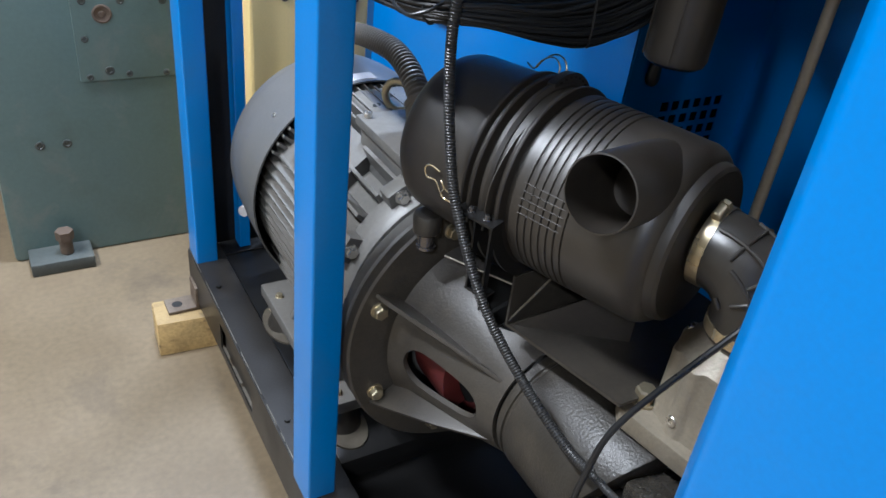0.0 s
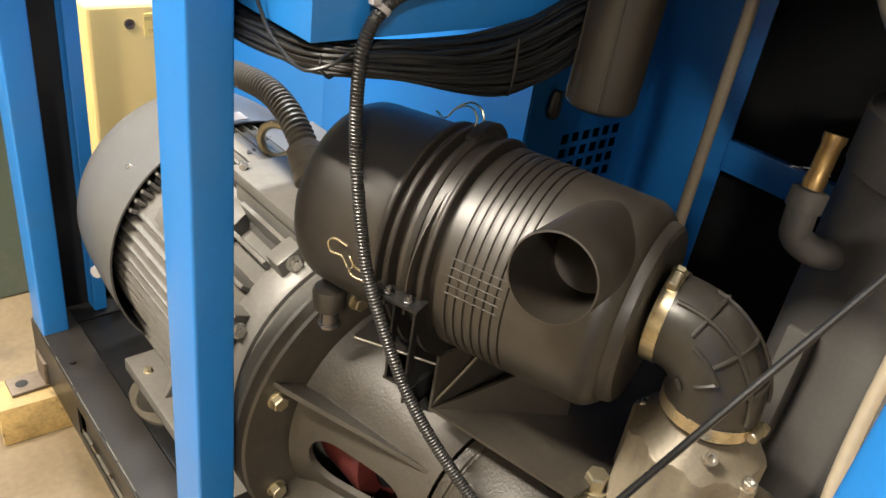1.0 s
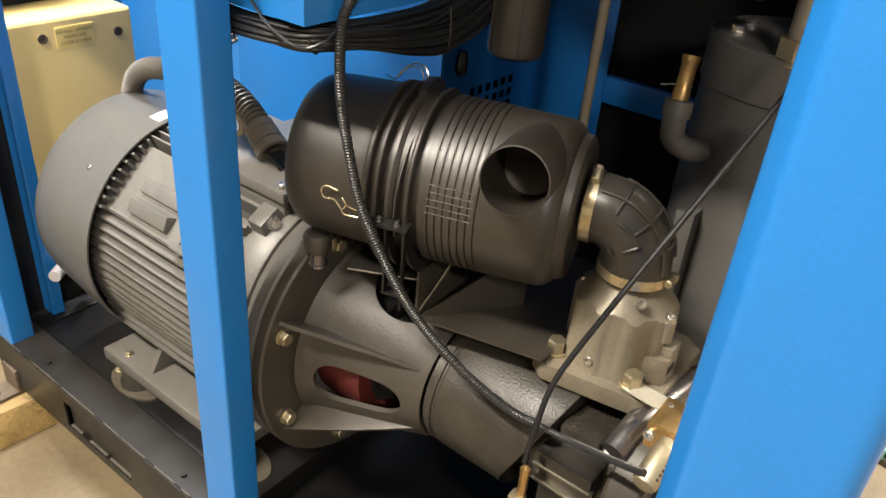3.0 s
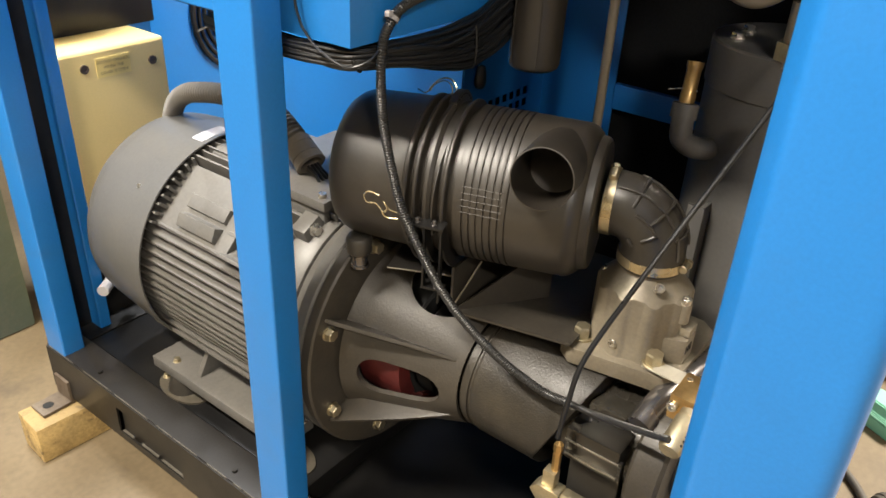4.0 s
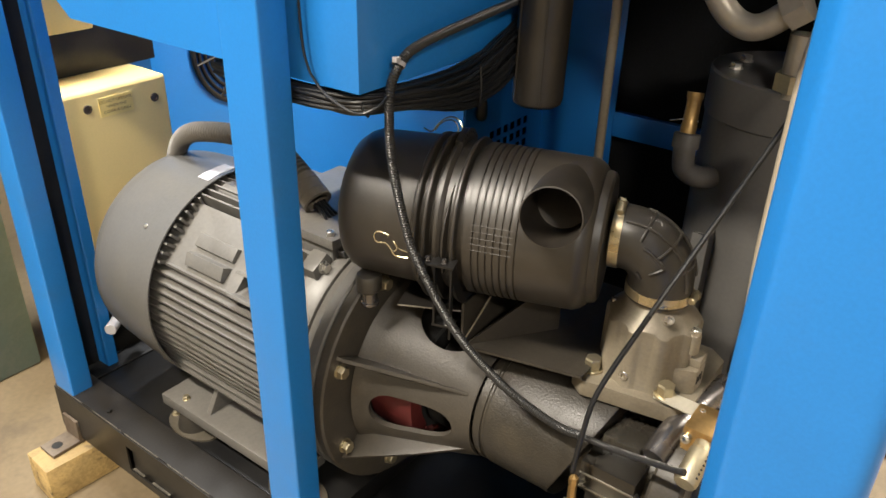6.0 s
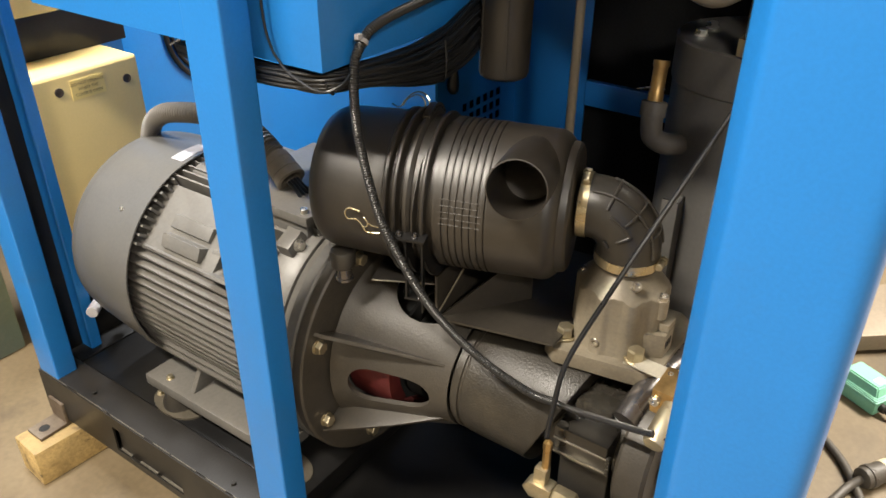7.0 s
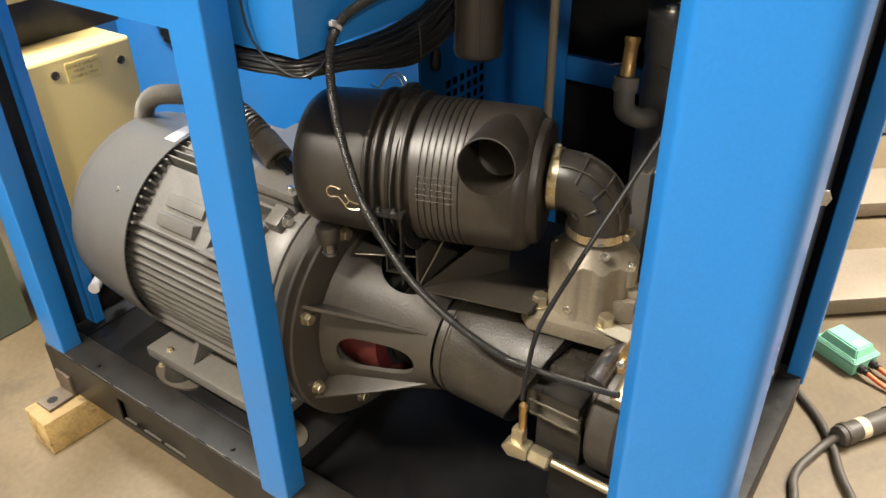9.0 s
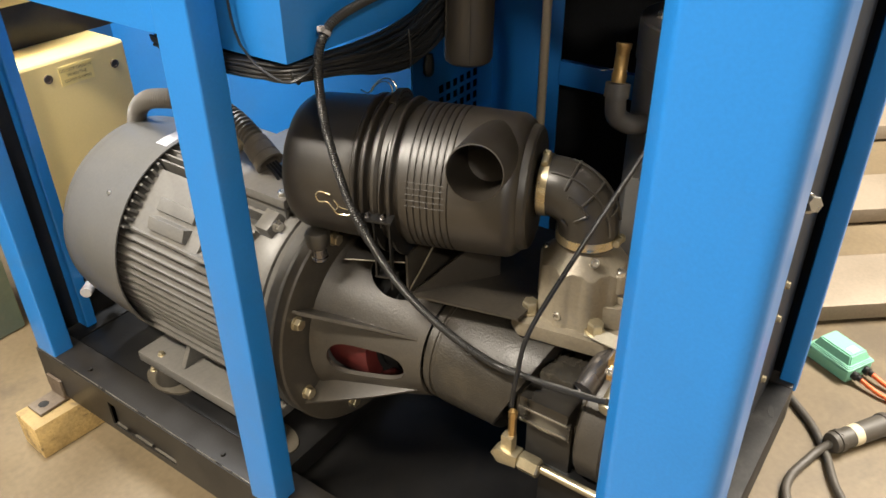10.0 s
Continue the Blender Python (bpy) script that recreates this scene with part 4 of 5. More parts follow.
# tapered ridges between the collars
for deg in (-70, 50):
    bm = bmesh.new()
    rows = []
    for k in range(25):
        a, s = deg - 62 * k / 24, min(1.0, k / 15) * min(1.0, (24 - k) / 3 + 0.05)
        mid = 0.1955 + 0.003 * k / 24
        rows.append([bm.verts.new(fpt(mid - 0.0034 * s - 0.0003, 0.1045, a)), bm.verts.new(fpt(mid - 0.0009 * s, 0.1055 + 0.0125 * s, a)),
                     bm.verts.new(fpt(mid + 0.0006 * s, 0.1056 + 0.0125 * s, a)), bm.verts.new(fpt(mid + 0.0062 * s + 0.0003, 0.1045, a))])
    for u, v in zip(rows, rows[1:]):
        for k in range(4):
            bm.faces.new((u[k], u[(k + 1) % 4], v[(k + 1) % 4], v[k]))
    bm.faces.new(rows[0])
    bm.faces.new(rows[-1][::-1])
    part("ridge", bm, PLASTIC, filt)
# raised grid pad
for i in range(5):
    bm = bmesh.new()
    q = [fpt(0.108 + k * 0.007, 0.1061, 20 - i * 4.6) for k in range(9)]
    tube(bm, q, 0.0008, 8)
    part("raised_bar", bm, PLASTIC, filt)
for k in range(6):
    bm = bmesh.new()
    q = [fpt(0.110 + k * 0.0105, 0.1055, 21 - j * 2.8) for j in range(8)]
    tube(bm, q, 0.0008, 6)
    part("raised_bar", bm, PLASTIC, filt)
# tangential intake stub
bm = bmesh.new()
lathe(bm, [(0.0, 0.0368), (0.0004, 0.0384), (0.003, 0.0387), (0.07, 0.0395), (0.125, 0.041), (0.125, 0.036), (0.004, 0.0366), (0.0, 0.0368)], MOUTH, STUB, 64)
part("intake_stub", bm, PLASTIC, filt, "open black intake stub")
bm = bmesh.new()
lathe(bm, [(0.112, 0.0), (0.111, 0.018), (0.109, 0.03), (0.106, 0.0362), (0.117, 0.0362), (0.117, 0.0)], MOUTH, STUB, 48)
part("inner_wall", bm, BORE, filt, "dim brown inner wall of the intake")
bm = bmesh.new()
lathe(bm, [(0.012, 0), (0.012, 0.072), (0.19, 0.072), (0.19, 0)], FO, FU, 64)
part("inner_sleeve", bm, GREY_RUBBER, filt, "dim grey sleeve inside the intake")
# wire clips
for deg, h0, k in ((0, 0.002, 1.0), (-118, 0.0, 1.0)):
    bm = bmesh.new()
    q = [fpt(0.272 + h0, 0.11, deg + 3), fpt(0.285 + h0, 0.1125, deg + 5), fpt(0.292 + h0, 0.113, deg + 2), fpt(0.288 + h0, 0.113, deg - 3), fpt(0.275 + h0, 0.1125, deg - 3), fpt(0.264 + h0, 0.116, deg - 7),
         fpt(0.257 + h0, 0.118, deg - 3), fpt(0.262 + h0, 0.118, deg + 1), fpt(0.256 + h0, 0.116, deg - 4), fpt(0.244 + h0, 0.115 * k, deg - 6)]
    tube(bm, smooth_path(q, 8), 0.0011, 8)
    part("wire_clip", bm, WIRE, filt, "bent bright wire clip")
    bm = bmesh.new()
    q = [fpt(0.268 + h0, 0.112, deg - 8), fpt(0.262 + h0, 0.113, deg - 12), fpt(0.245 + h0, 0.113, deg - 12)]
    tube(bm, smooth_path(q, 6), 0.0013, 8)
    part("wire_clip", bm, WIRE, filt)
bm = bmesh.new()
q = [fpt(0.277, 0.1125, 106), fpt(0.271, 0.110, 106), fpt(0.266, 0.109, 105), fpt(0.261, 0.112, 105), fpt(0.256, 0.1195, 104), fpt(0.247, 0.129, 104), fpt(0.236, 0.1335, 103), fpt(0.226, 0.131, 103), fpt(0.220, 0.123, 103), fpt(0.219, 0.115, 103)]
tube(bm, smooth_path(q, 8), 0.0011, 8)
q = [fpt(0.255, 0.1135, 99), fpt(0.249, 0.123, 99), fpt(0.238, 0.13, 99), fpt(0.228, 0.1295, 98), fpt(0.222, 0.1225, 98), fpt(0.222, 0.114, 98)]
tube(bm, smooth_path(q, 8), 0.0009, 8)
part("wire_clip", bm, WIRE, filt, "bent bright wire clip")
# clip seat with its notches on top of the collar
bm = bmesh.new()
rows = []
for k in range(19):
    a = 84 + 40 * k / 18
    lift = 0.1135 + 0.0085 * math.sin(math.pi * k / 18)
    rows.append([bm.verts.new(fpt(h, r, a)) for h, r in ((0.206, 0.108), (0.206, lift), (0.2165, lift - 0.001), (0.2175, 0.108))])
for u, v in zip(rows, rows[1:]):
    for k in range(4):
        bm.faces.new((u[k], u[(k + 1) % 4], v[(k + 1) % 4], v[k]))
bm.faces.new(rows[0])
bm.faces.new(rows[-1][::-1])
seat = part("clip_seat", bm, PLASTIC, filt)
for k in range(7):
    bm = bmesh.new()
    a = 90 + 28 * k / 6
    r = 0.1135 + 0.0085 * math.sin(math.pi * (a - 84) / 40) - 0.004
    prism(bm, [fpt(0.2057, r, a - 1.3), fpt(0.2057, r, a + 1.3), fpt(0.2057, r - 0.0025, a + 1.3), fpt(0.2057, r - 0.0025, a - 1.3)], FU * 0.001)
    part("notch", bm, HOLE_SHADE, seat)
# steel cradle under the collars
for h0, r0 in ((0.181, 0.108), (0.204, 0.108), (0.2265, 0.108)):
    bm = bmesh.new()
    prof = [(0, r0), (0, r0 + 0.016), (0.004, r0 + 0.016), (0.004, r0)]
    rows = []
    for a in range(-160, -9, 6):
        rows.append([bm.verts.new(fpt(h0 + dh, r, a)) for dh, r in prof])
    for u, v in zip(rows, rows[1:]):
        for k in range(4):
            bm.faces.new((u[k], u[(k + 1) % 4], v[(k + 1) % 4], v[k]))
    bm.faces.new(rows[0])
    bm.faces.new(rows[-1][::-1])
    part("cradle_band", bm, BLACK_PAINT, filt, "black cradle band round the canister")
bm = bmesh.new()
prism(bm, [fpt(0.178, 0.108, -8), fpt(0.178, 0.127, -8), fpt(0.2325, 0.127, -8), fpt(0.2325, 0.108, -8)], (0, 0, -0.003))
part("cradle_tab", bm, TRAY, filt)
for h0 in (0.193, 0.216):
    bolt(SCREW_DARK, fpt(h0, 0.119, -8), (0, 0, 1), filt)
for h0, drop in ((0.181, 0.115), (0.193, 0.012), (0.204, 0.095), (0.216, 0.012), (0.2265, 0.03)):
    bm = bmesh.new()
    a, b = fpt(h0, 0.1235, -8), fpt(h0 + 0.0025, 0.1235, -8)
    prism(bm, [a, b, b - FZ * drop, a - FZ * drop], -FS * 0.009)
    part("tine", bm, TRAY, filt)
bm = bmesh.new()
a, b = fpt(0.178, 0.123, -8) - FZ * 0.094, fpt(0.208, 0.123, -8) - FZ * 0.094
prism(bm, [a, b, b - FS * 0.02, a - FS * 0.02], (0, 0, -0.003))
part("cradle_tab", bm, TRAY, filt)
bm = bmesh.new()
prism(bm, [(0.478, 0.655, 0.625), (0.512, 0.475, 0.632), (0.77, 0.475, 0.632), (0.77, 0.655, 0.625)], (0, 0, 0.004))
part("cradle", bm, CRADLE, filt, "black bent steel cradle plate")
bm = bmesh.new()
prism(bm, [(0.478, 0.655, 0.629), (0.478, 0.655, 0.70), (0.56, 0.655, 0.71), (0.70, 0.655, 0.71), (0.70, 0.655, 0.629)], (0, -0.004, 0))
part("upright", bm, CRADLE, filt)
bm = bmesh.new()
prism(bm, [(0.482, 0.648, 0.6295), (0.60, 0.56, 0.631), (0.60, 0.56, 0.705), (0.572, 0.58, 0.705)], (0.003, 0.003, 0))
gusset = part("gusset", bm, CRADLE, filt)
bm = bmesh.new()
tube(bm, [Vector((0.4805, 0.652, 0.634)), Vector((0.499, 0.642, 0.667)), Vector((0.518, 0.632, 0.702))], 0.0016, 6)
part("worn_edge", bm, WORN, gusset)
bm = bmesh.new()
prism(bm, [(0.424, 0.729, 0.694), (0.488, 0.655, 0.68), (0.57, 0.68, 0.68), (0.505, 0.76, 0.694)], (0, 0, 0.003))
arm = part("cradle_arm", bm, BLACK_PAINT, filt, "black sheet bracket with a bright worn edge")
bm = bmesh.new()
tube(bm, [Vector((0.4238, 0.7285, 0.6955)), Vector((0.456, 0.6915, 0.6885)), Vector((0.4876, 0.6548, 0.6815))], 0.0011, 6)
part("worn_edge", bm, WORN, arm)
bolt(SCREW_DARK, fpt(0.187, 0.119, -8) - FZ * 0.094, (0, 0, 1), filt)

# ---- rubber elbow with its clamps ----
elbow = thing("rubber_elbow", VX, VY + 0.04, 0.78, "ribbed black rubber elbow hose with two band clamps", "hose")
N0 = FO - FU * 0.008 + FZ * 0.008
RB, RE = 0.052, 0.0435
FX = Vector((VX, VY, 0)) - Vector((N0.x, N0.y, 0))
turn_at = Vector((VX, VY, N0.z)) - FX.normalized() * RB
down = Vector((VX, VY, 0.744))
mid = [turn_at + FX.normalized() * RB * math.sin(a) - FZ * RB * (1 - math.cos(a)) for a in [math.pi / 2 * k / 14 for k in range(15)]]
path = [N0, *[q for q in mid if (q - N0).dot(FX.normalized()) > 0.004], down] if mid[-1].z > 0.764 else [N0, *[q for q in mid if (q - N0).dot(FX.normalized()) > 0.004]]
bm = bmesh.new()
tube(bm, path, RE, 40)
part("rubber_bend", bm, RUBBER, elbow)


def elbow_pt(i, a, r):
    d = (path[min(i + 1, len(path) - 1)] - path[max(i - 1, 0)]).normalized()
    out = (FS - d * FS.dot(d)).normalized()
    return path[i] + (out * math.cos(a) + out.cross(d).normalized() * math.sin(a)) * r


for off, first, last in ((-0.5, 8, 12), (0.3, 5, 11), (0.9, 1, len(path) - 1), (1.72, 3, len(path) - 2), (2.5, 3, len(path) - 2), (-1.6, 8, 12)):
    bm = bmesh.new()
    tube(bm, [elbow_pt(i, off, RE + 0.0012) for i in range(first, last)], 0.0024, 8)
    part("rib", bm, RUBBER, elbow)
for i, a0, a1 in ((4, 0.45, 2.5), (8, 0.35, 2.5), (12, 0.8, 2.5), (10, -0.15, 0.3)):
    bm = bmesh.new()
    tube(bm, [elbow_pt(i, a0 + (a1 - a0) * k / 16, RE + 0.0006) for k in range(17)], 0.0021, 8)
    part("rib", bm, RUBBER, elbow)


def band_clamp(at, axis, screw):
    bm = bmesh.new()
    lathe(bm, [(-0.0065, 0.0438), (-0.0065, 0.0452), (0.0065, 0.0452), (0.0065, 0.0438)], at, axis, 48)
    clamp = part("band_clamp", bm, CLAMP, elbow, "yellow zinc band clamp")
    bm = bmesh.new()
    d = Vector(axis).cross(Vector(screw)).normalized()
    c = Vector(at) + Vector(screw).normalized() * 0.0475
    rod(bm, c - d * 0.010, c + d * 0.008, 0.0055, 14, 0.001)
    rod(bm, c + d * 0.008, c + d * 0.014, 0.0068, 6)
    part("clamp_screw", bm, ZINC, clamp)


band_clamp(N0 - FU * 0.004, FU, FZ * 0.95 + FS * 0.3)
band_clamp((VX, VY, 0.7545), FZ, Vector((0.05, -1, 0.0)))

# ---- hoses, tubes and fittings ----
tank = thing("separator_tank", 1.0, 0.37, 0.17, "dark grey oil separator tank with a bolted lid", "tank")
TX, TY, TR = 0.995, 0.39, 0.13
bm = bmesh.new()
lathe(bm, [(0, 0), (0, TR), (0.74, TR), (0.74, 0)], (TX, TY, 0.172), (0, 0, 1), 64)
part("shell", bm, TANK, tank)
bm = bmesh.new()
lathe(bm, [(0, TR * 0.8), (0, TR + 0.0015), (0.002, TR + 0.003), (0.067, TR + 0.003), (0.07, TR), (0.07, 0)], (TX, TY, 0.905), (0, 0, 1), 64)
part("lid", bm, TANK, tank, "thick bolted tank lid")
for deg in (77, 107, 178, 250, 322):
    a = radians(deg)
    bolt(HEX_STEEL, (TX - 0.016 + 0.109 * math.cos(a), TY - 0.016 + 0.106 * math.sin(a), 0.975), (0, 0, 1), tank)
bm = bmesh.new()
box(bm, 0.845, 0.89, 0.335, 0.347, 0.17, 0.80, 0.003)
part("rib", bm, TANK, tank)
bm = bmesh.new()
box(bm, 0.842, 0.85, 0.434, 0.462, 0.56, 0.733, 0.002)
box(bm, 0.85, 0.90, 0.434, 0.442, 0.56, 0.733, 0.002)
part("bracket", bm, TANK, tank, "dark painted steel bracket")

relief = thing("relief_valve", 0.87, 0.49, 0.8, "brass relief valve on a dark pipe elbow", "valve")
bm = bmesh.new()
tube(bm, smooth_path([(0.90, 0.45, 0.815), (0.872, 0.478, 0.815), (0.858, 0.498, 0.828), (0.855, 0.502, 0.85), (0.856, 0.503, 0.872)], 8), 0.0175, 20)
part("pipe_elbow", bm, DARK_PIPE, relief, "dark painted pipe elbow")
bm = bmesh.new()
lathe(bm, [(0, 0), (0, 0.0205), (0.022, 0.0205), (0.024, 0.018), (0.024, 0)], (0.856, 0.503, 0.862), (0.25, 0.05, 1), 24)
part("socket", bm, DARK_PIPE, relief)
bm = bmesh.new()
lathe(bm, [(0, 0), (0, 0.0115), (0.015, 0.0125), (0.02, 0.0112), (0.055, 0.0112), (0.058, 0.0128), (0.066, 0.0128), (0.066, 0.009), (0.06, 0)], (0.86, 0.504, 0.882), (0.25, 0.05, 1), 20)
part("brass_body", bm, BRASS, relief)
bm = bmesh.new()
tube(bm, smooth_path([(0.866, 0.492, 0.905), (0.858, 0.512, 0.907), (0.845, 0.53, 0.905)], 6), 0.0009, 6)
part("seal_wire", bm, STEEL, relief)

main = thing("black_conduit", 0.45, 0.6, 0.9, "slim black ribbed conduit hanging in front of the filter", "conduit")
bm = bmesh.new()
corrugated(bm, smooth_path([(0.78, 0.70, 1.10), (0.66, 0.70, 1.09), (0.54, 0.702, 1.078), (0.44, 0.704, 1.066), (0.404, 0.706, 1.05), (0.3885, 0.7095, 1.015), (0.389, 0.709, 0.94), (0.391, 0.692, 0.86), (0.394, 0.67, 0.80), (0.41, 0.615, 0.703),
                           (0.437, 0.552, 0.628), (0.451, 0.48, 0.592), (0.4525, 0.435, 0.592)], 12), 0.0063, 0.0008, 0.0034, 14)
part("ribbed_hose", bm, CONDUIT, main)
bm = bmesh.new()
corrugated(bm, smooth_path([(0.4522, 0.445, 0.592), (0.453, 0.425, 0.5925), (0.452, 0.39, 0.596), (0.437, 0.32, 0.62), (0.432, 0.295, 0.63)], 12), 0.0045, 0.0007, 0.0026, 14)
part("spring_guard", bm, CONDUIT, main)
bm = bmesh.new()
lathe(bm, [(-0.0025, 0.0072), (-0.0025, 0.0084), (0.0025, 0.0084), (0.0025, 0.0072)], (0.401, 0.706, 1.05), (0.6, 0, 0.8), 20)
box(bm, 0.387, 0.395, 0.698, 0.705, 1.055, 1.061, 0.001)
part("clip", bm, SHADED_WHITE, main)

oil_tube = thing("nylon_tube", 0.5, 0.4, 0.7, "thin black nylon tube rising past the elbow", "tube")
bm = bmesh.new()
tube(bm, smooth_path([(0.434, 0.436, 0.545), (0.438, 0.432, 0.60), (0.452, 0.425, 0.67), (0.50, 0.40, 0.755), (0.58, 0.372, 0.848), (0.70, 0.335, 0.973), (0.80, 0.31, 1.07)], 10), 0.0036, 10)
part("tube", bm, CABLE, oil_tube)

fitting = thing("oil_fitting", 0.44, 0.42, 0.45, "brass elbow fittings with a zinc oil pipe", "pipe fitting")
bm = bmesh.new()
lathe(bm, [(0, 0), (0, 0.006), (0.03, 0.006), (0.03, 0.0052), (0.034, 0.0052), (0.034, 0.0066), (0.046, 0.0066), (0.046, 0.0045), (0.052, 0)], (0.437, 0.434, 0.487), (0, 0, 1), 6)
part("nut", bm, BRASS, fitting)
bm = bmesh.new()
box(bm, 0.426, 0.443, 0.428, 0.447, 0.456, 0.487, 0.003)
prism(bm, [(0.421, 0.462, 0.447), (0.421, 0.452, 0.46), (0.421, 0.417, 0.460), (0.421, 0.417, 0.438), (0.421, 0.45, 0.432)], (0.025, 0, 0), 0.003)
part("elbow_body", bm, ZINC, fitting)
bm = bmesh.new()
lathe(bm, [(0, 0), (0, 0.013), (0.003, 0.0155), (0.031, 0.0155), (0.034, 0.0125), (0.034, 0)], (0.434, 0.4165, 0.448), (0.02, -1, -0.05), 6)
part("pipe_nut", bm, ZINC, fitting)
bm = bmesh.new()
tube(bm, smooth_path([(0.436, 0.388, 0.447), (0.437, 0.33, 0.445), (0.438, 0.24, 0.442), (0.45, 0.20, 0.42)], 8), 0.0066, 16)
part("oil_pipe", bm, ZINC, fitting)

solenoid = thing("brass_muffler", 0.45, 0.3, 0.6, "brass block with a small sintered air muffler", "muffler")
bm = bmesh.new()
box(bm, 0.488, 0.545, 0.262, 0.322, 0.612, 0.6495, 0.004)
part("block", bm, BRASS, solenoid)
bolt(SOCKET, (0.488, 0.315, 0.635), (-1, 0, 0), solenoid)
bm = bmesh.new()
lathe(bm, [(0, 0), (0, 0.013), (0.01, 0.013), (0.012, 0.0145), (0.056, 0.0145), (0.06, 0.0125), (0.061, 0)], (0.49, 0.292, 0.632), (-0.93, 0.02, -0.36), 28)
muffler = part("muffler", bm, ZINC, solenoid)
ax = Vector((-0.93, 0.02, -0.36)).normalized()
up = (Vector((0, -0.75, 0.66)) - ax * ax.dot(Vector((0, -0.75, 0.66)))).normalized()
for k in range(6):
    bm = bmesh.new()
    c = Vector((0.49, 0.292, 0.632)) + ax * (0.018 + 0.0065 * k) + up * 0.0143
    rod(bm, c, c + up * 0.0006, 0.0017, 8)
    part("slot", bm, HOLE_SHADE, muffler)

sepline = thing("return_tube", 0.61, 0.3, 0.66, "thin tan tube falling beside the tank to a brass block", "tube")
bm = bmesh.new()
path = smooth_path([(0.70, 0.31, 1.15), (0.655, 0.308, 1.132), (0.63, 0.309, 1.105), (0.622, 0.311, 1.06), (0.62, 0.311, 0.95), (0.61, 0.308, 0.85), (0.602, 0.302, 0.77), (0.597, 0.294, 0.715), (0.582, 0.29, 0.69), (0.552, 0.289, 0.664)], 8)
tube(bm, path, 0.006, 14)
part("tube", bm, TAN_TUBE, sepline)
bm = bmesh.new()
lathe(bm, [(0, 0), (0, 0.0105), (0.014, 0.0105), (0.016, 0.008), (0.016, 0)], (0.545, 0.289, 0.6535), (0.4, 0.0, 0.9), 6)
part("nut", bm, STEEL, sepline)
riser = thing("oil_riser", 0.7, 0.28, 0.5, "grey oil pipe with an octagonal union and braided end", "pipe")
bm = bmesh.new()
rod(bm, (0.705, 0.289, 0.99), (0.70, 0.284, 0.735), 0.0195, 24)
part("pipe", bm, GREY_PIPE, riser)
bm = bmesh.new()
lathe(bm, [(-0.024, 0), (-0.024, 0.024), (-0.022, 0.0265), (0.022, 0.0265), (0.024, 0.024), (0.024, 0)], (0.7025, 0.2865, 0.842), (0.02, 0.02, 1), 8)
lathe(bm, [(0.03, 0), (0.03, 0.022), (0.038, 0.022), (0.038, 0)], (0.7025, 0.2865, 0.842), (0.02, 0.02, 1), 24)
part("union", bm, GREY_PIPE, riser, "octagonal pipe union", 25)
bm = bmesh.new()
lathe(bm, [(0, 0), (0, 0.0215), (0.034, 0.0225), (0.036, 0.0205), (0.036, 0)], (0.699, 0.283, 0.70), (0.02, 0.02, 1), 28)
part("ferrule", bm, GREY_PIPE, riser)
bm = bmesh.new()
corrugated(bm, smooth_path([(0.699, 0.283, 0.702), (0.696, 0.28, 0.64), (0.688, 0.272, 0.56), (0.67, 0.26, 0.48), (0.66, 0.25, 0.40)], 8), 0.0185, 0.0012, 0.004, 20)
part("braided_hose", bm, TAN_TUBE, riser, "tan braided hose end")
copper = thing("tan_pipe", 0.94, 0.68, 0.7, "thin tan upright pipe beside the duct", "pipe")
bm = bmesh.new()
tube(bm, smooth_path([(0.946, 0.6865, 0.60), (0.946, 0.6865, 0.8), (0.946, 0.6865, 1.1), (0.946, 0.6865, 1.42)], 6), 0.0085, 16)
part("pipe", bm, TAN_TUBE, copper)
outpipe = thing("outlet_pipe", 0.95, 0.45, 1.05, "bare grey steel outlet pipe with a hex union", "pipe")
bm = bmesh.new()
tube(bm, smooth_path([(0.85, 0.56, 1.22), (0.85, 0.52, 1.14), (0.85, 0.485, 1.085), (0.85, 0.455, 1.062), (0.85, 0.425, 1.062), (0.85, 0.39, 1.088)], 10), 0.0185, 20)
part("pipe", bm, GREY_PIPE, outpipe)
bm = bmesh.new()
lathe(bm, [(0, 0), (0, 0.027), (0.03, 0.027), (0.03, 0)], (0.85, 0.395, 1.084), (0, -0.8, 0.6), 6)
lathe(bm, [(0, 0), (0, 0.02), (0.09, 0.02), (0.09, 0)], (0.88, 0.372, 0.965), (0, 0, 1), 20)
part("union", bm, GREY_PIPE, outpipe)
bm = bmesh.new()
lathe(bm, [(0.02, 0), (0.02, 0.028), (0.045, 0.028), (0.045, 0)], (0.88, 0.372, 0.955), (0, 0, 1), 6)
part("hex_nut", bm, ZINC, outpipe)

can = thing("oil_filter", 0.68, 0.66, 0.94, "black spin-on filter can hanging above", "filter can")
bm = bmesh.new()
lathe(bm, [(0, 0), (0, 0.028), (0.004, 0.034), (0.011, 0.0365), (0.30, 0.0375), (0.30, 0)], (0.657, 0.662, 0.947), (0.06, 0.02, 1), 48)
part("can", bm, PLASTIC, can)
for deg in (150, 215):
    bm = bmesh.new()
    a = radians(deg)
    tube(bm, [Vector((0.657 + 0.0372 * math.cos(a) + 0.06 * h, 0.662 + 0.0372 * math.sin(a) + 0.02 * h, 0.957 + h)) for h in (0, 0.1, 0.2, 0.285)], 0.0012, 6)
    part("seam", bm, PLASTIC, can)
knob = thing("drain_knob", 0.896, 0.925, 0.82, "small black plug on the duct wall", "plug")
bm = bmesh.new()
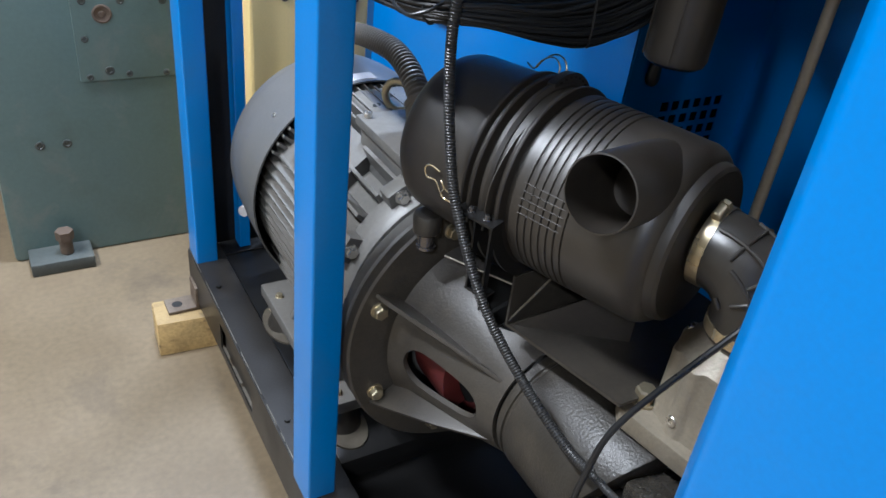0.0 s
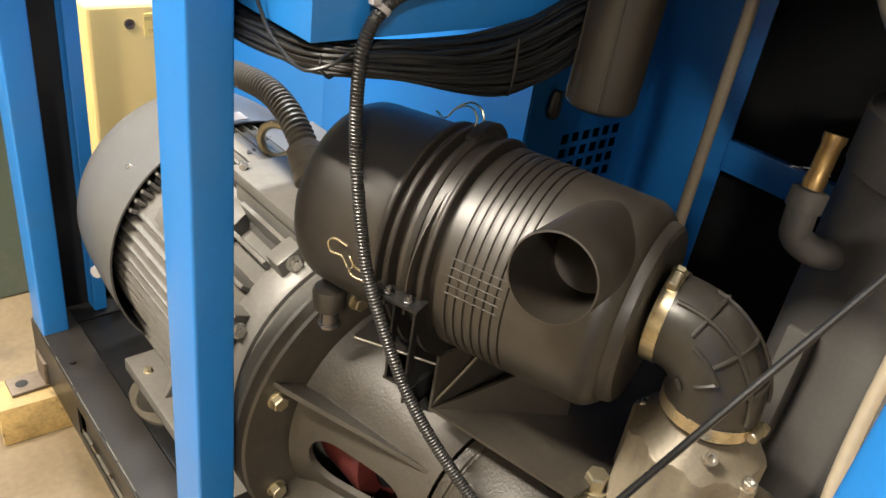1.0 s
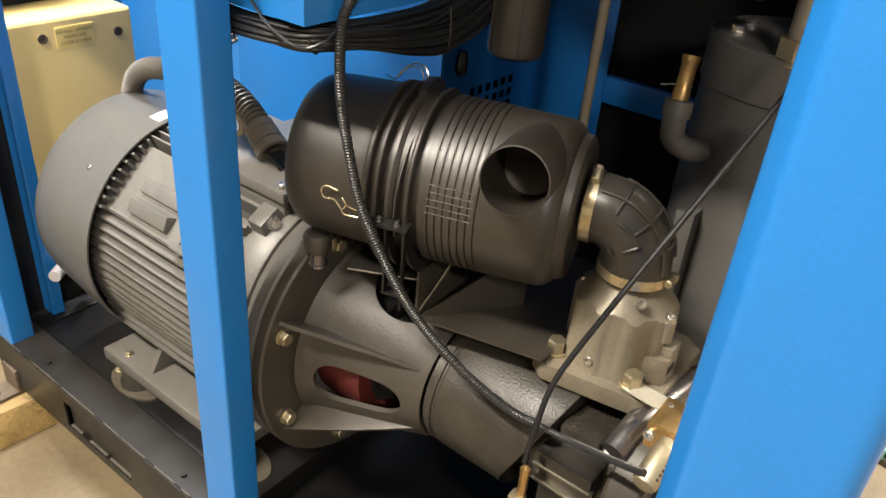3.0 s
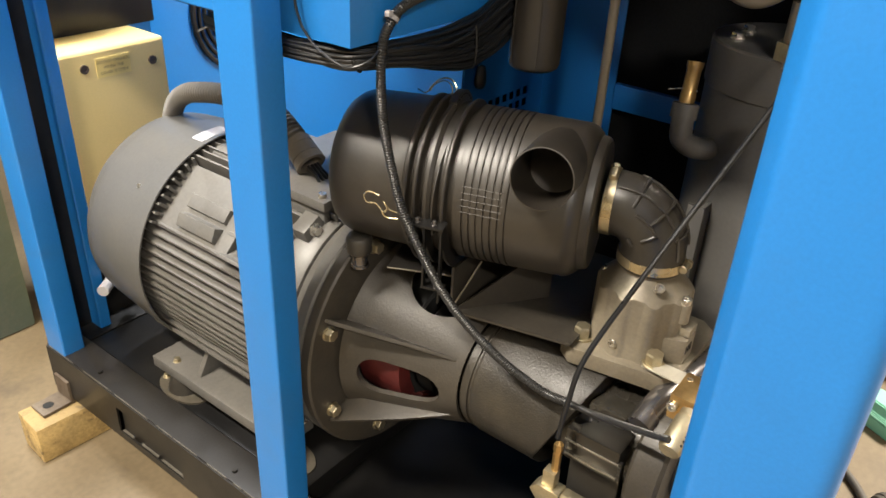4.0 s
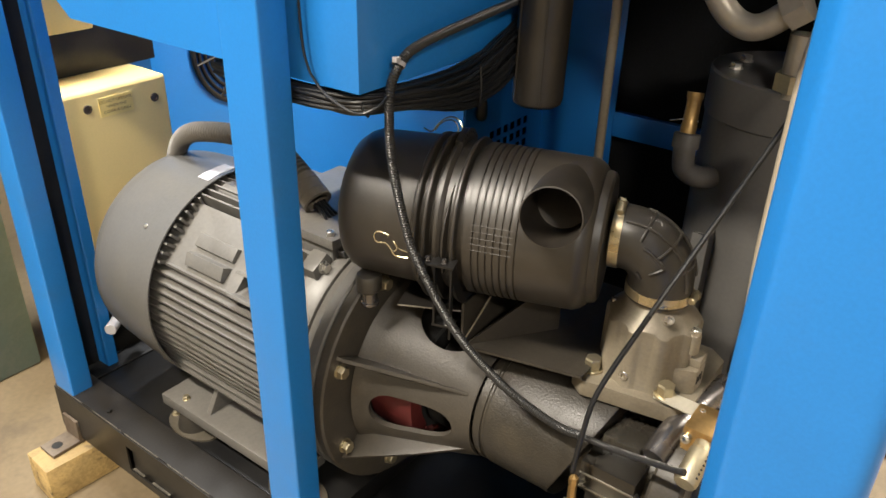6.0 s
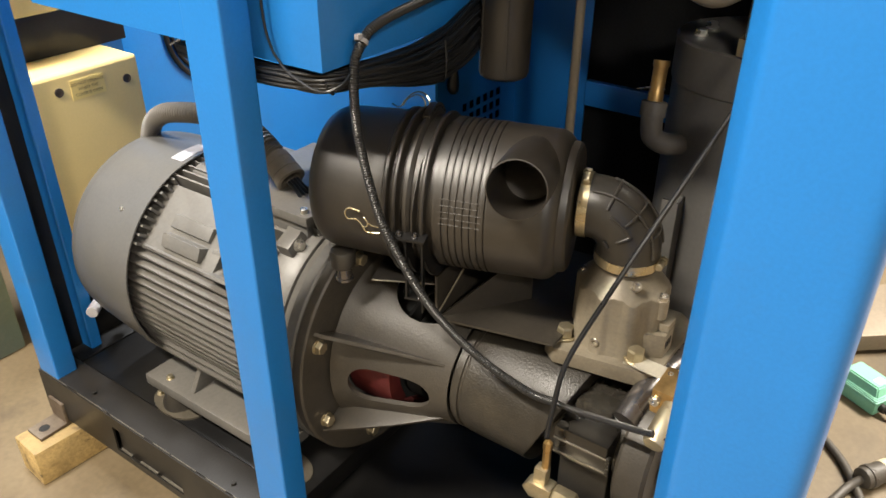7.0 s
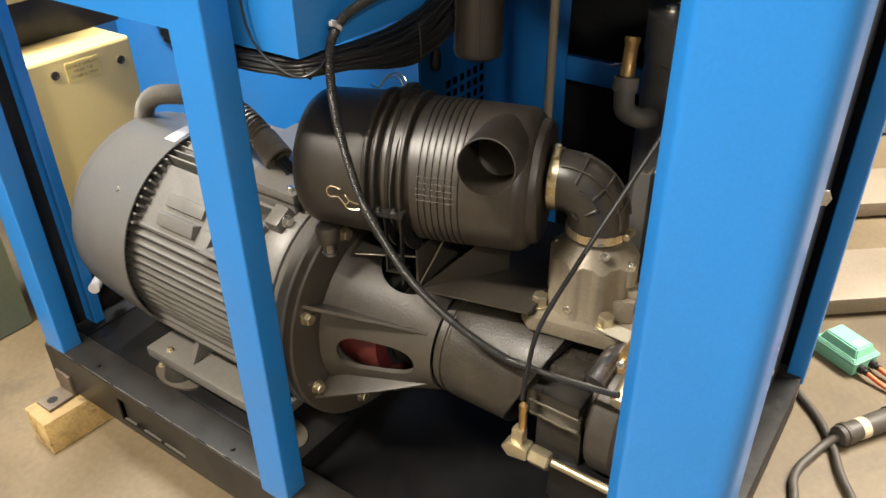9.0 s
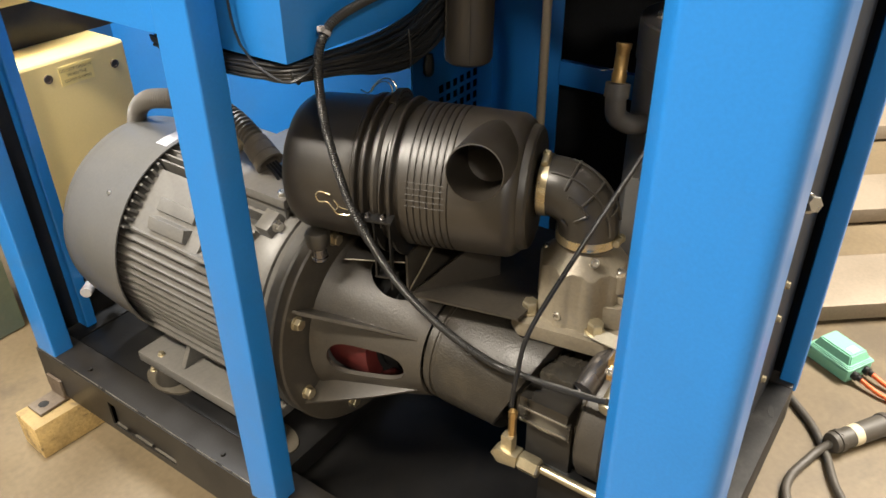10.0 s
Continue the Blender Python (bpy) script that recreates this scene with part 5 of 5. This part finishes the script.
lathe(bm, [(0, 0), (0.001, 0.006), (0.006, 0.010), (0.016, 0.0115), (0.034, 0.0095), (0.044, 0.007), (0.046, 0)], (0.896, 0.913, 0.803), (0.08, 0, 1), 24)
part("plug", bm, PLASTIC, knob)

loom = thing("cable_loom", 0.5, 0.75, 0.95, "thick loom of black cables tied below the cabinet", "cable loom")
rnd = random.Random(4)
for k in range(110):
    du, dz = rnd.uniform(-0.014, 0.014), rnd.uniform(-0.012, 0.024)
    jig = lambda: rnd.uniform(-0.003, 0.003)
    low = 0.6 * dz
    pts = [(0.36 + du, 0.98, 1.004 + low), (0.345 + du, 0.86, 1.003 + low), (0.352 + du, 0.79, 1.001 + low), (0.375 + du, 0.745 + du * 0.5, 0.998 + low), (0.43, 0.717 + du, 0.996 + 0.8 * dz), (0.50, 0.708 + du, 0.985 + 1.2 * dz),
           (0.56, 0.704 + du, 0.985 + 1.7 * dz), (0.62, 0.704 + du, 1.0 + 1.8 * dz), (0.69, 0.706 + du, 1.04 + 1.3 * dz), (0.76, 0.708 + du, 1.11 + dz)]
    pts = [(x, y, min(z, 1.013)) if y > 0.70 and x < 0.47 else (x, min(y, 0.711), z) if x > 0.5 else (x, y, z) for x, y, z in pts]
    bm = bmesh.new()
    tube(bm, smooth_path([(x + jig(), y + jig(), z + jig()) for x, y, z in pts], 7), rnd.choice((0.0016, 0.002, 0.0026)), 8)
    part("cable", bm, CABLE, loom)
for pts in (((0.368, 0.735, 1.012), (0.361, 0.729, 1.0), (0.37, 0.729, 0.988), (0.386, 0.74, 0.987)), ((0.55, 0.69, 1.02), (0.548, 0.686, 0.99), (0.55, 0.69, 0.966), (0.556, 0.703, 0.961))):
    bm = bmesh.new()
    tube(bm, smooth_path(pts, 6), 0.0013, 8)
    part("cable_tie", bm, CABLE, loom)
thin = thing("sense_wire", 0.4, 0.78, 0.98, "thin black wire looping down from the cabinet", "wire")
bm = bmesh.new()
tube(bm, smooth_path([(0.335, 0.80, 1.2), (0.335, 0.797, 1.08), (0.335, 0.789, 1.044), (0.335, 0.779, 1.03), (0.334, 0.762, 1.0172), (0.333, 0.735, 1.0078), (0.334, 0.719, 1.0045), (0.336, 0.703, 1.0065), (0.35, 0.693, 1.0135), (0.366, 0.695, 1.02)], 8), 0.0017, 8)
part("wire", bm, CABLE, thin)

# ---- beyond the enclosure ----
cream = thing("cream_machine_cover", 0.655, 1.9, 0, "cream enamelled machine cover with a yellow warning sticker", "machine cover")
bm = bmesh.new()
box(bm, 0.50, 0.795, 1.765, 2.05, 0.0, 0.76, 0.014, segs=4)
part("cover", bm, CREAM, cream, sharp=18)
for p in ((0.583, 1.7645, 0.72), (0.755, 1.7645, 0.709)):
    bm = bmesh.new()
    lathe(bm, [(-0.001, 0), (-0.001, 0.010), (0.003, 0.0105), (0.003, 0.007), (0.001, 0.0065), (0.001, 0)], p, (0, -1, 0), 20)
    part("screw_recess", bm, RUST, cream)
bm = bmesh.new()
box(bm, 0.612, 0.697, 1.7635, 1.7648, 0.693, 0.738)
sticker = part("sticker", bm, YELLOW, cream, "small yellow warning sticker")


def lettering(text, x, z, size):
    cu = bpy.data.curves.new("lettering", "FONT")
    cu.body, cu.size, cu.align_x, cu.align_y, cu.extrude = text, size, "CENTER", "CENTER", 0.0002
    ob = new("lettering", cu)
    ob.data.materials.append(INK)
    ob.parent = sticker
    ob.matrix_parent_inverse = Matrix()
    ob.matrix_basis = pose(x, 1.7630, z, 90, 0, 0)
    return ob


for k, text in enumerate(("DO NOT OPERATE", "WHEN THE", "COVER IS OPEN")):
    lettering(text, 0.6545, 0.728 - 0.0125 * k, 0.0098)
upper = thing("cream_machine", 0.62, 1.95, 0.86, "cream enamelled upper machine body with a dark underside", "machine body")
bm = bmesh.new()
box(bm, 0.42, 0.68, 1.84, 2.05, 0.872, 1.40, 0.01)
part("body", bm, CREAM, upper)
bm = bmesh.new()
box(bm, 0.44, 0.86, 1.895, 2.04, 0.7605, 0.8715, 0.004)
part("dark_neck", bm, BLACK_PAINT, upper)
neighbour = thing("blue_machine", 1.2, 2.2, 0, "neighbouring blue machine cabinet with a round meshed vent", "cabinet")
bm = bmesh.new()
box(bm, 0.95, 1.9, 2.06, 2.5, 0.0, 1.5, 0.004)
part("cabinet_body", bm, BLUE, neighbour)
VC = Vector((1.265, 2.0585, 0.70))
bm = bmesh.new()
lathe(bm, [(0, 0), (0, 0.178), (0.0005, 0.178), (0.0005, 0)], VC, (0, -1, 0), 48)
opening = part("vent_opening", bm, BLUE, neighbour, "round vent opening")
for r in (0.178, 0.158, 0.138, 0.118, 0.098, 0.075, 0.05):
    bm = bmesh.new()
    tube(bm, [VC + Vector((r * math.cos(a), -0.006, r * math.sin(a))) for a in [2 * math.pi * k / 48 for k in range(49)]], 0.008 if r > 0.17 else 0.0055, 8)
    part("guard_ring", bm, BLACK_PAINT, opening)
for k in range(8):
    bm = bmesh.new()
    a = math.pi * k / 4 + 0.2
    rod(bm, VC + Vector((0.05 * math.cos(a), -0.011, 0.05 * math.sin(a))), VC + Vector((0.178 * math.cos(a), -0.011, 0.178 * math.sin(a))), 0.004, 8)
    part("spoke", bm, BLACK_PAINT, opening)

green = thing("green_machine_column", 0.1, 2.2, 0, "green-grey enamelled machine column with worn bolts", "machine")
bm = bmesh.new()
box(bm, -0.06, 0.44, 1.99, 2.5, 0.0, 1.5, 0.012)
part("column", bm, GREEN_PAINT, green)
bm = bmesh.new()
box(bm, 0.155, 0.44, 1.978, 1.989, 0.474, 1.30, 0.003)
part("cover_plate", bm, GREEN_PAINT, green)
bm = bmesh.new()
box(bm, -0.03, 0.12, 1.905, 1.99, 0.0, 0.035, 0.006)
part("foot", bm, DIRTY_GREEN, green, "worn oily levelling foot")
bm = bmesh.new()
rod(bm, (0.06, 1.945, 0.035), (0.06, 1.945, 0.075), 0.016, 20, 0.002)
lathe(bm, [(0.075, 0), (0.075, 0.022), (0.1, 0.022), (0.1, 0)], (0.06, 1.945, 0.0), (0, 0, 1), 6)
part("levelling_bolt", bm, RUST, green)

bm = bmesh.new()
for x, z, r in ((0.22, 0.634, 0.018),):
    lathe(bm, [(0, 0), (0, r + 0.004), (0.002, r + 0.004), (0.003, r), (0.0015, r * 0.85), (0.0015, r * 0.4), (0.003, r * 0.35), (0.003, 0)], (x, 1.978, z), (0, -1, 0), 24)
part("bush", bm, RUST, green, "worn oily bush")
for x, z, r in ((0.18, 0.665, 0.009), (0.263, 0.663, 0.009), (0.357, 0.66, 0.009), (0.176, 0.577, 0.008), (0.177, 0.485, 0.008), (0.266, 0.487, 0.008), (0.353, 0.484, 0.008), (0.044, 0.318, 0.011), (0.104, 0.317, 0.011), (0.222, 0.498, 0.011)):
    bm = bmesh.new()
    y = 1.989 if z < 0.4 else 1.978
    lathe(bm, [(0, 0), (0, r), (0.0015, r), (0.002, r * 0.9), (0.002, r * 0.6), (0.0003, r * 0.5), (0.0003, 0)], (x, y, z), (0, -1, 0), 20)
    part("cap_screw", bm, DIRTY_GREEN, green, "dark sunk cap screw")

pendant = thing("switch_box", 1.54, 0.10, 0, "mint green plastic switch box lying on the floor", "switch box")
m = pose(1.545, 0.10, 0, 0, 0, 62)
bm = bmesh.new()
box(bm, -0.062, 0.062, -0.045, 0.045, 0.0, 0.034, 0.006, m)
part("base", bm, GREEN_PLASTIC, pendant)
bm = bmesh.new()
lo = [bm.verts.new(m @ Vector((x, y, 0.035))) for x, y in ((-0.064, -0.047), (0.064, -0.047), (0.064, 0.047), (-0.064, 0.047))]
mi = [bm.verts.new(m @ Vector((x, y, 0.043))) for x, y in ((-0.064, -0.047), (0.064, -0.047), (0.064, 0.047), (-0.064, 0.047))]
m2 = [bm.verts.new(m @ Vector((x, y, 0.044))) for x, y in ((-0.056, -0.039), (0.056, -0.039), (0.056, 0.039), (-0.056, 0.039))]
hi = [bm.verts.new(m @ Vector((x, y, 0.068))) for x, y in ((-0.046, -0.028), (0.046, -0.028), (0.046, 0.028), (-0.046, 0.028))]
for a, b in ((lo, mi), (mi, m2), (m2, hi)):
    for k in range(4):
        bm.faces.new((a[k], a[(k + 1) % 4], b[(k + 1) % 4], b[k]))
bm.faces.new(lo[::-1])
bm.faces.new(hi)
bmesh.ops.bevel(bm, geom=list(bm.edges), offset=0.003, segments=2, affect="EDGES")
part("lid", bm, GREEN_PLASTIC, pendant)
bm = bmesh.new()
box(bm, -0.038, -0.018, -0.012, 0.012, 0.068, 0.0688, 0, m)
part("label", bm, WHITE, pendant, "small blank white label")
for k, y in enumerate((-0.02, 0.022)):
    bm = bmesh.new()
    lathe(bm, [(0, 0), (0, 0.011), (0.012, 0.011), (0.014, 0.008), (0.024, 0.008), (0.024, 0)], m @ Vector((-0.062, y, 0.02)), m.to_3x3() @ Vector((-1, 0, 0)), 16)
    part("gland", bm, CONDUIT, pendant)
    bm = bmesh.new()
    q = [m @ Vector(v) for v in ((-0.08, y, 0.02), (-0.13, y - 0.005, 0.012), (-0.22, y - 0.02, 0.0065), (-0.40, y - 0.02 + 0.03 * k, 0.0065), (-0.7, y + 0.05, 0.0065))]
    tube(bm, smooth_path(q, 8), 0.006, 12)
    part("cable", bm, ORANGE, pendant, "orange sheathed cable")

plug = thing("cable_connector", 1.30, 0.0, 0, "dark industrial cable connector with a cream band on the floor", "connector")
A, B = Vector((1.212, 0.05, 0.0265)), Vector((1.335, -0.032, 0.0265))
d = (B - A).normalized()
bm = bmesh.new()
lathe(bm, [(0, 0), (0, 0.017), (0.004, 0.023), (0.012, 0.0245), (0.013, 0.0235), (0.016, 0.0235), (0.017, 0.0262), (0.03, 0.0262), (0.032, 0.023), (0.058, 0.0236), (0.058, 0)], A, d, 32)
part("gland_nut", bm, GREY_RUBBER, plug)
for k in range(4):
    bm = bmesh.new()
    e = (A + d * 0.0235, d.cross(FZ).normalized())
    a = math.pi * (0.15 + 0.28 * k)
    c = e[0] + (e[1] * math.cos(a) + FZ * math.sin(a)) * 0.0258
    box(bm, -0.002, 0.002, -0.0035, 0.0035, -0.0015, 0.0015, 0.0006, Matrix.Translation(c) @ frame_of(c - e[0]))
    part("grip_ridge", bm, GREY_RUBBER, plug)
bm = bmesh.new()
lathe(bm, [(0.058, 0), (0.058, 0.0246), (0.08, 0.0246), (0.08, 0)], A, d, 32)
part("band", bm, CREAM_BAND, plug, "cream band")
bm = bmesh.new()
lathe(bm, [(0.08, 0), (0.08, 0.0242), (0.15, 0.0256), (0.152, 0.028), (0.165, 0.028), (0.18, 0.019), (0.18, 0)], A, d, 32)
part("body", bm, GREY_RUBBER, plug)
bm = bmesh.new()
tube(bm, smooth_path([A + d * 0.005, A - d * 0.03 - FZ * 0.012, (1.151, 0.08, 0.0102), (1.081, 0.098, 0.0102), (1.02, 0.09, 0.0102), (0.95, 0.04, 0.0102), (0.9, -0.2, 0.0102), (1.1, -0.5, 0.0102)], 10), 0.0098, 16)
part("cable", bm, GREY_RUBBER, plug)
floor_cable = thing("floor_cable", 1.2, 0.05, 0, "black rubber cable trailing over the floor", "cable")
bm = bmesh.new()
tube(bm, smooth_path([(1.42, 0.25, 0.0095), (1.37, 0.2, 0.0095), (1.326, 0.152, 0.0095), (1.266, 0.095, 0.0095), (1.193, 0.05, 0.0095), (1.085, -0.004, 0.0095), (0.97, -0.12, 0.0095), (0.9, -0.6, 0.0095)], 10), 0.0092, 14)
part("cable", bm, GREY_RUBBER, floor_cable)

for k, (x, y, w, hgt) in enumerate(((1.72, 0.14, 0.24, 0.05), (2.33, 0.19, 0.24, 0.05), (3.05, 0.3, 0.3, 0.06))):
    slab = thing("steel_plate", x, y, 0, "thick grey steel plate lying on the floor", "steel plate", "steel plates on the floor")
    bm = bmesh.new()
    box(bm, -0.9, 0.9, 0.0, w, 0.012, 0.012 + hgt, 0.004, pose(x, y, 0, 0, 0, -50))
    part("plate", bm, PLATE, slab)
    for s in (-0.6, 0.0, 0.6):
        bm = bmesh.new()
        box(bm, s - 0.03, s + 0.03, 0.02, w - 0.02, 0.0, 0.012, 0, pose(x, y, 0, 0, 0, -50))
        part("spacer", bm, WOOD, slab)

stub = thing("white_pipe_stub", 0.41, 1.5, 0.3, "short white plastic pipe stub behind the motor", "pipe")
# white stub coloured grey to stand in for the shade behind the motor
bm = bmesh.new()
rod(bm, (0.393, 1.497, 0.34), (0.47, 1.56, 0.335), 0.0125, 20, 0.001)
part("stub", bm, SHADED_WHITE, stub)
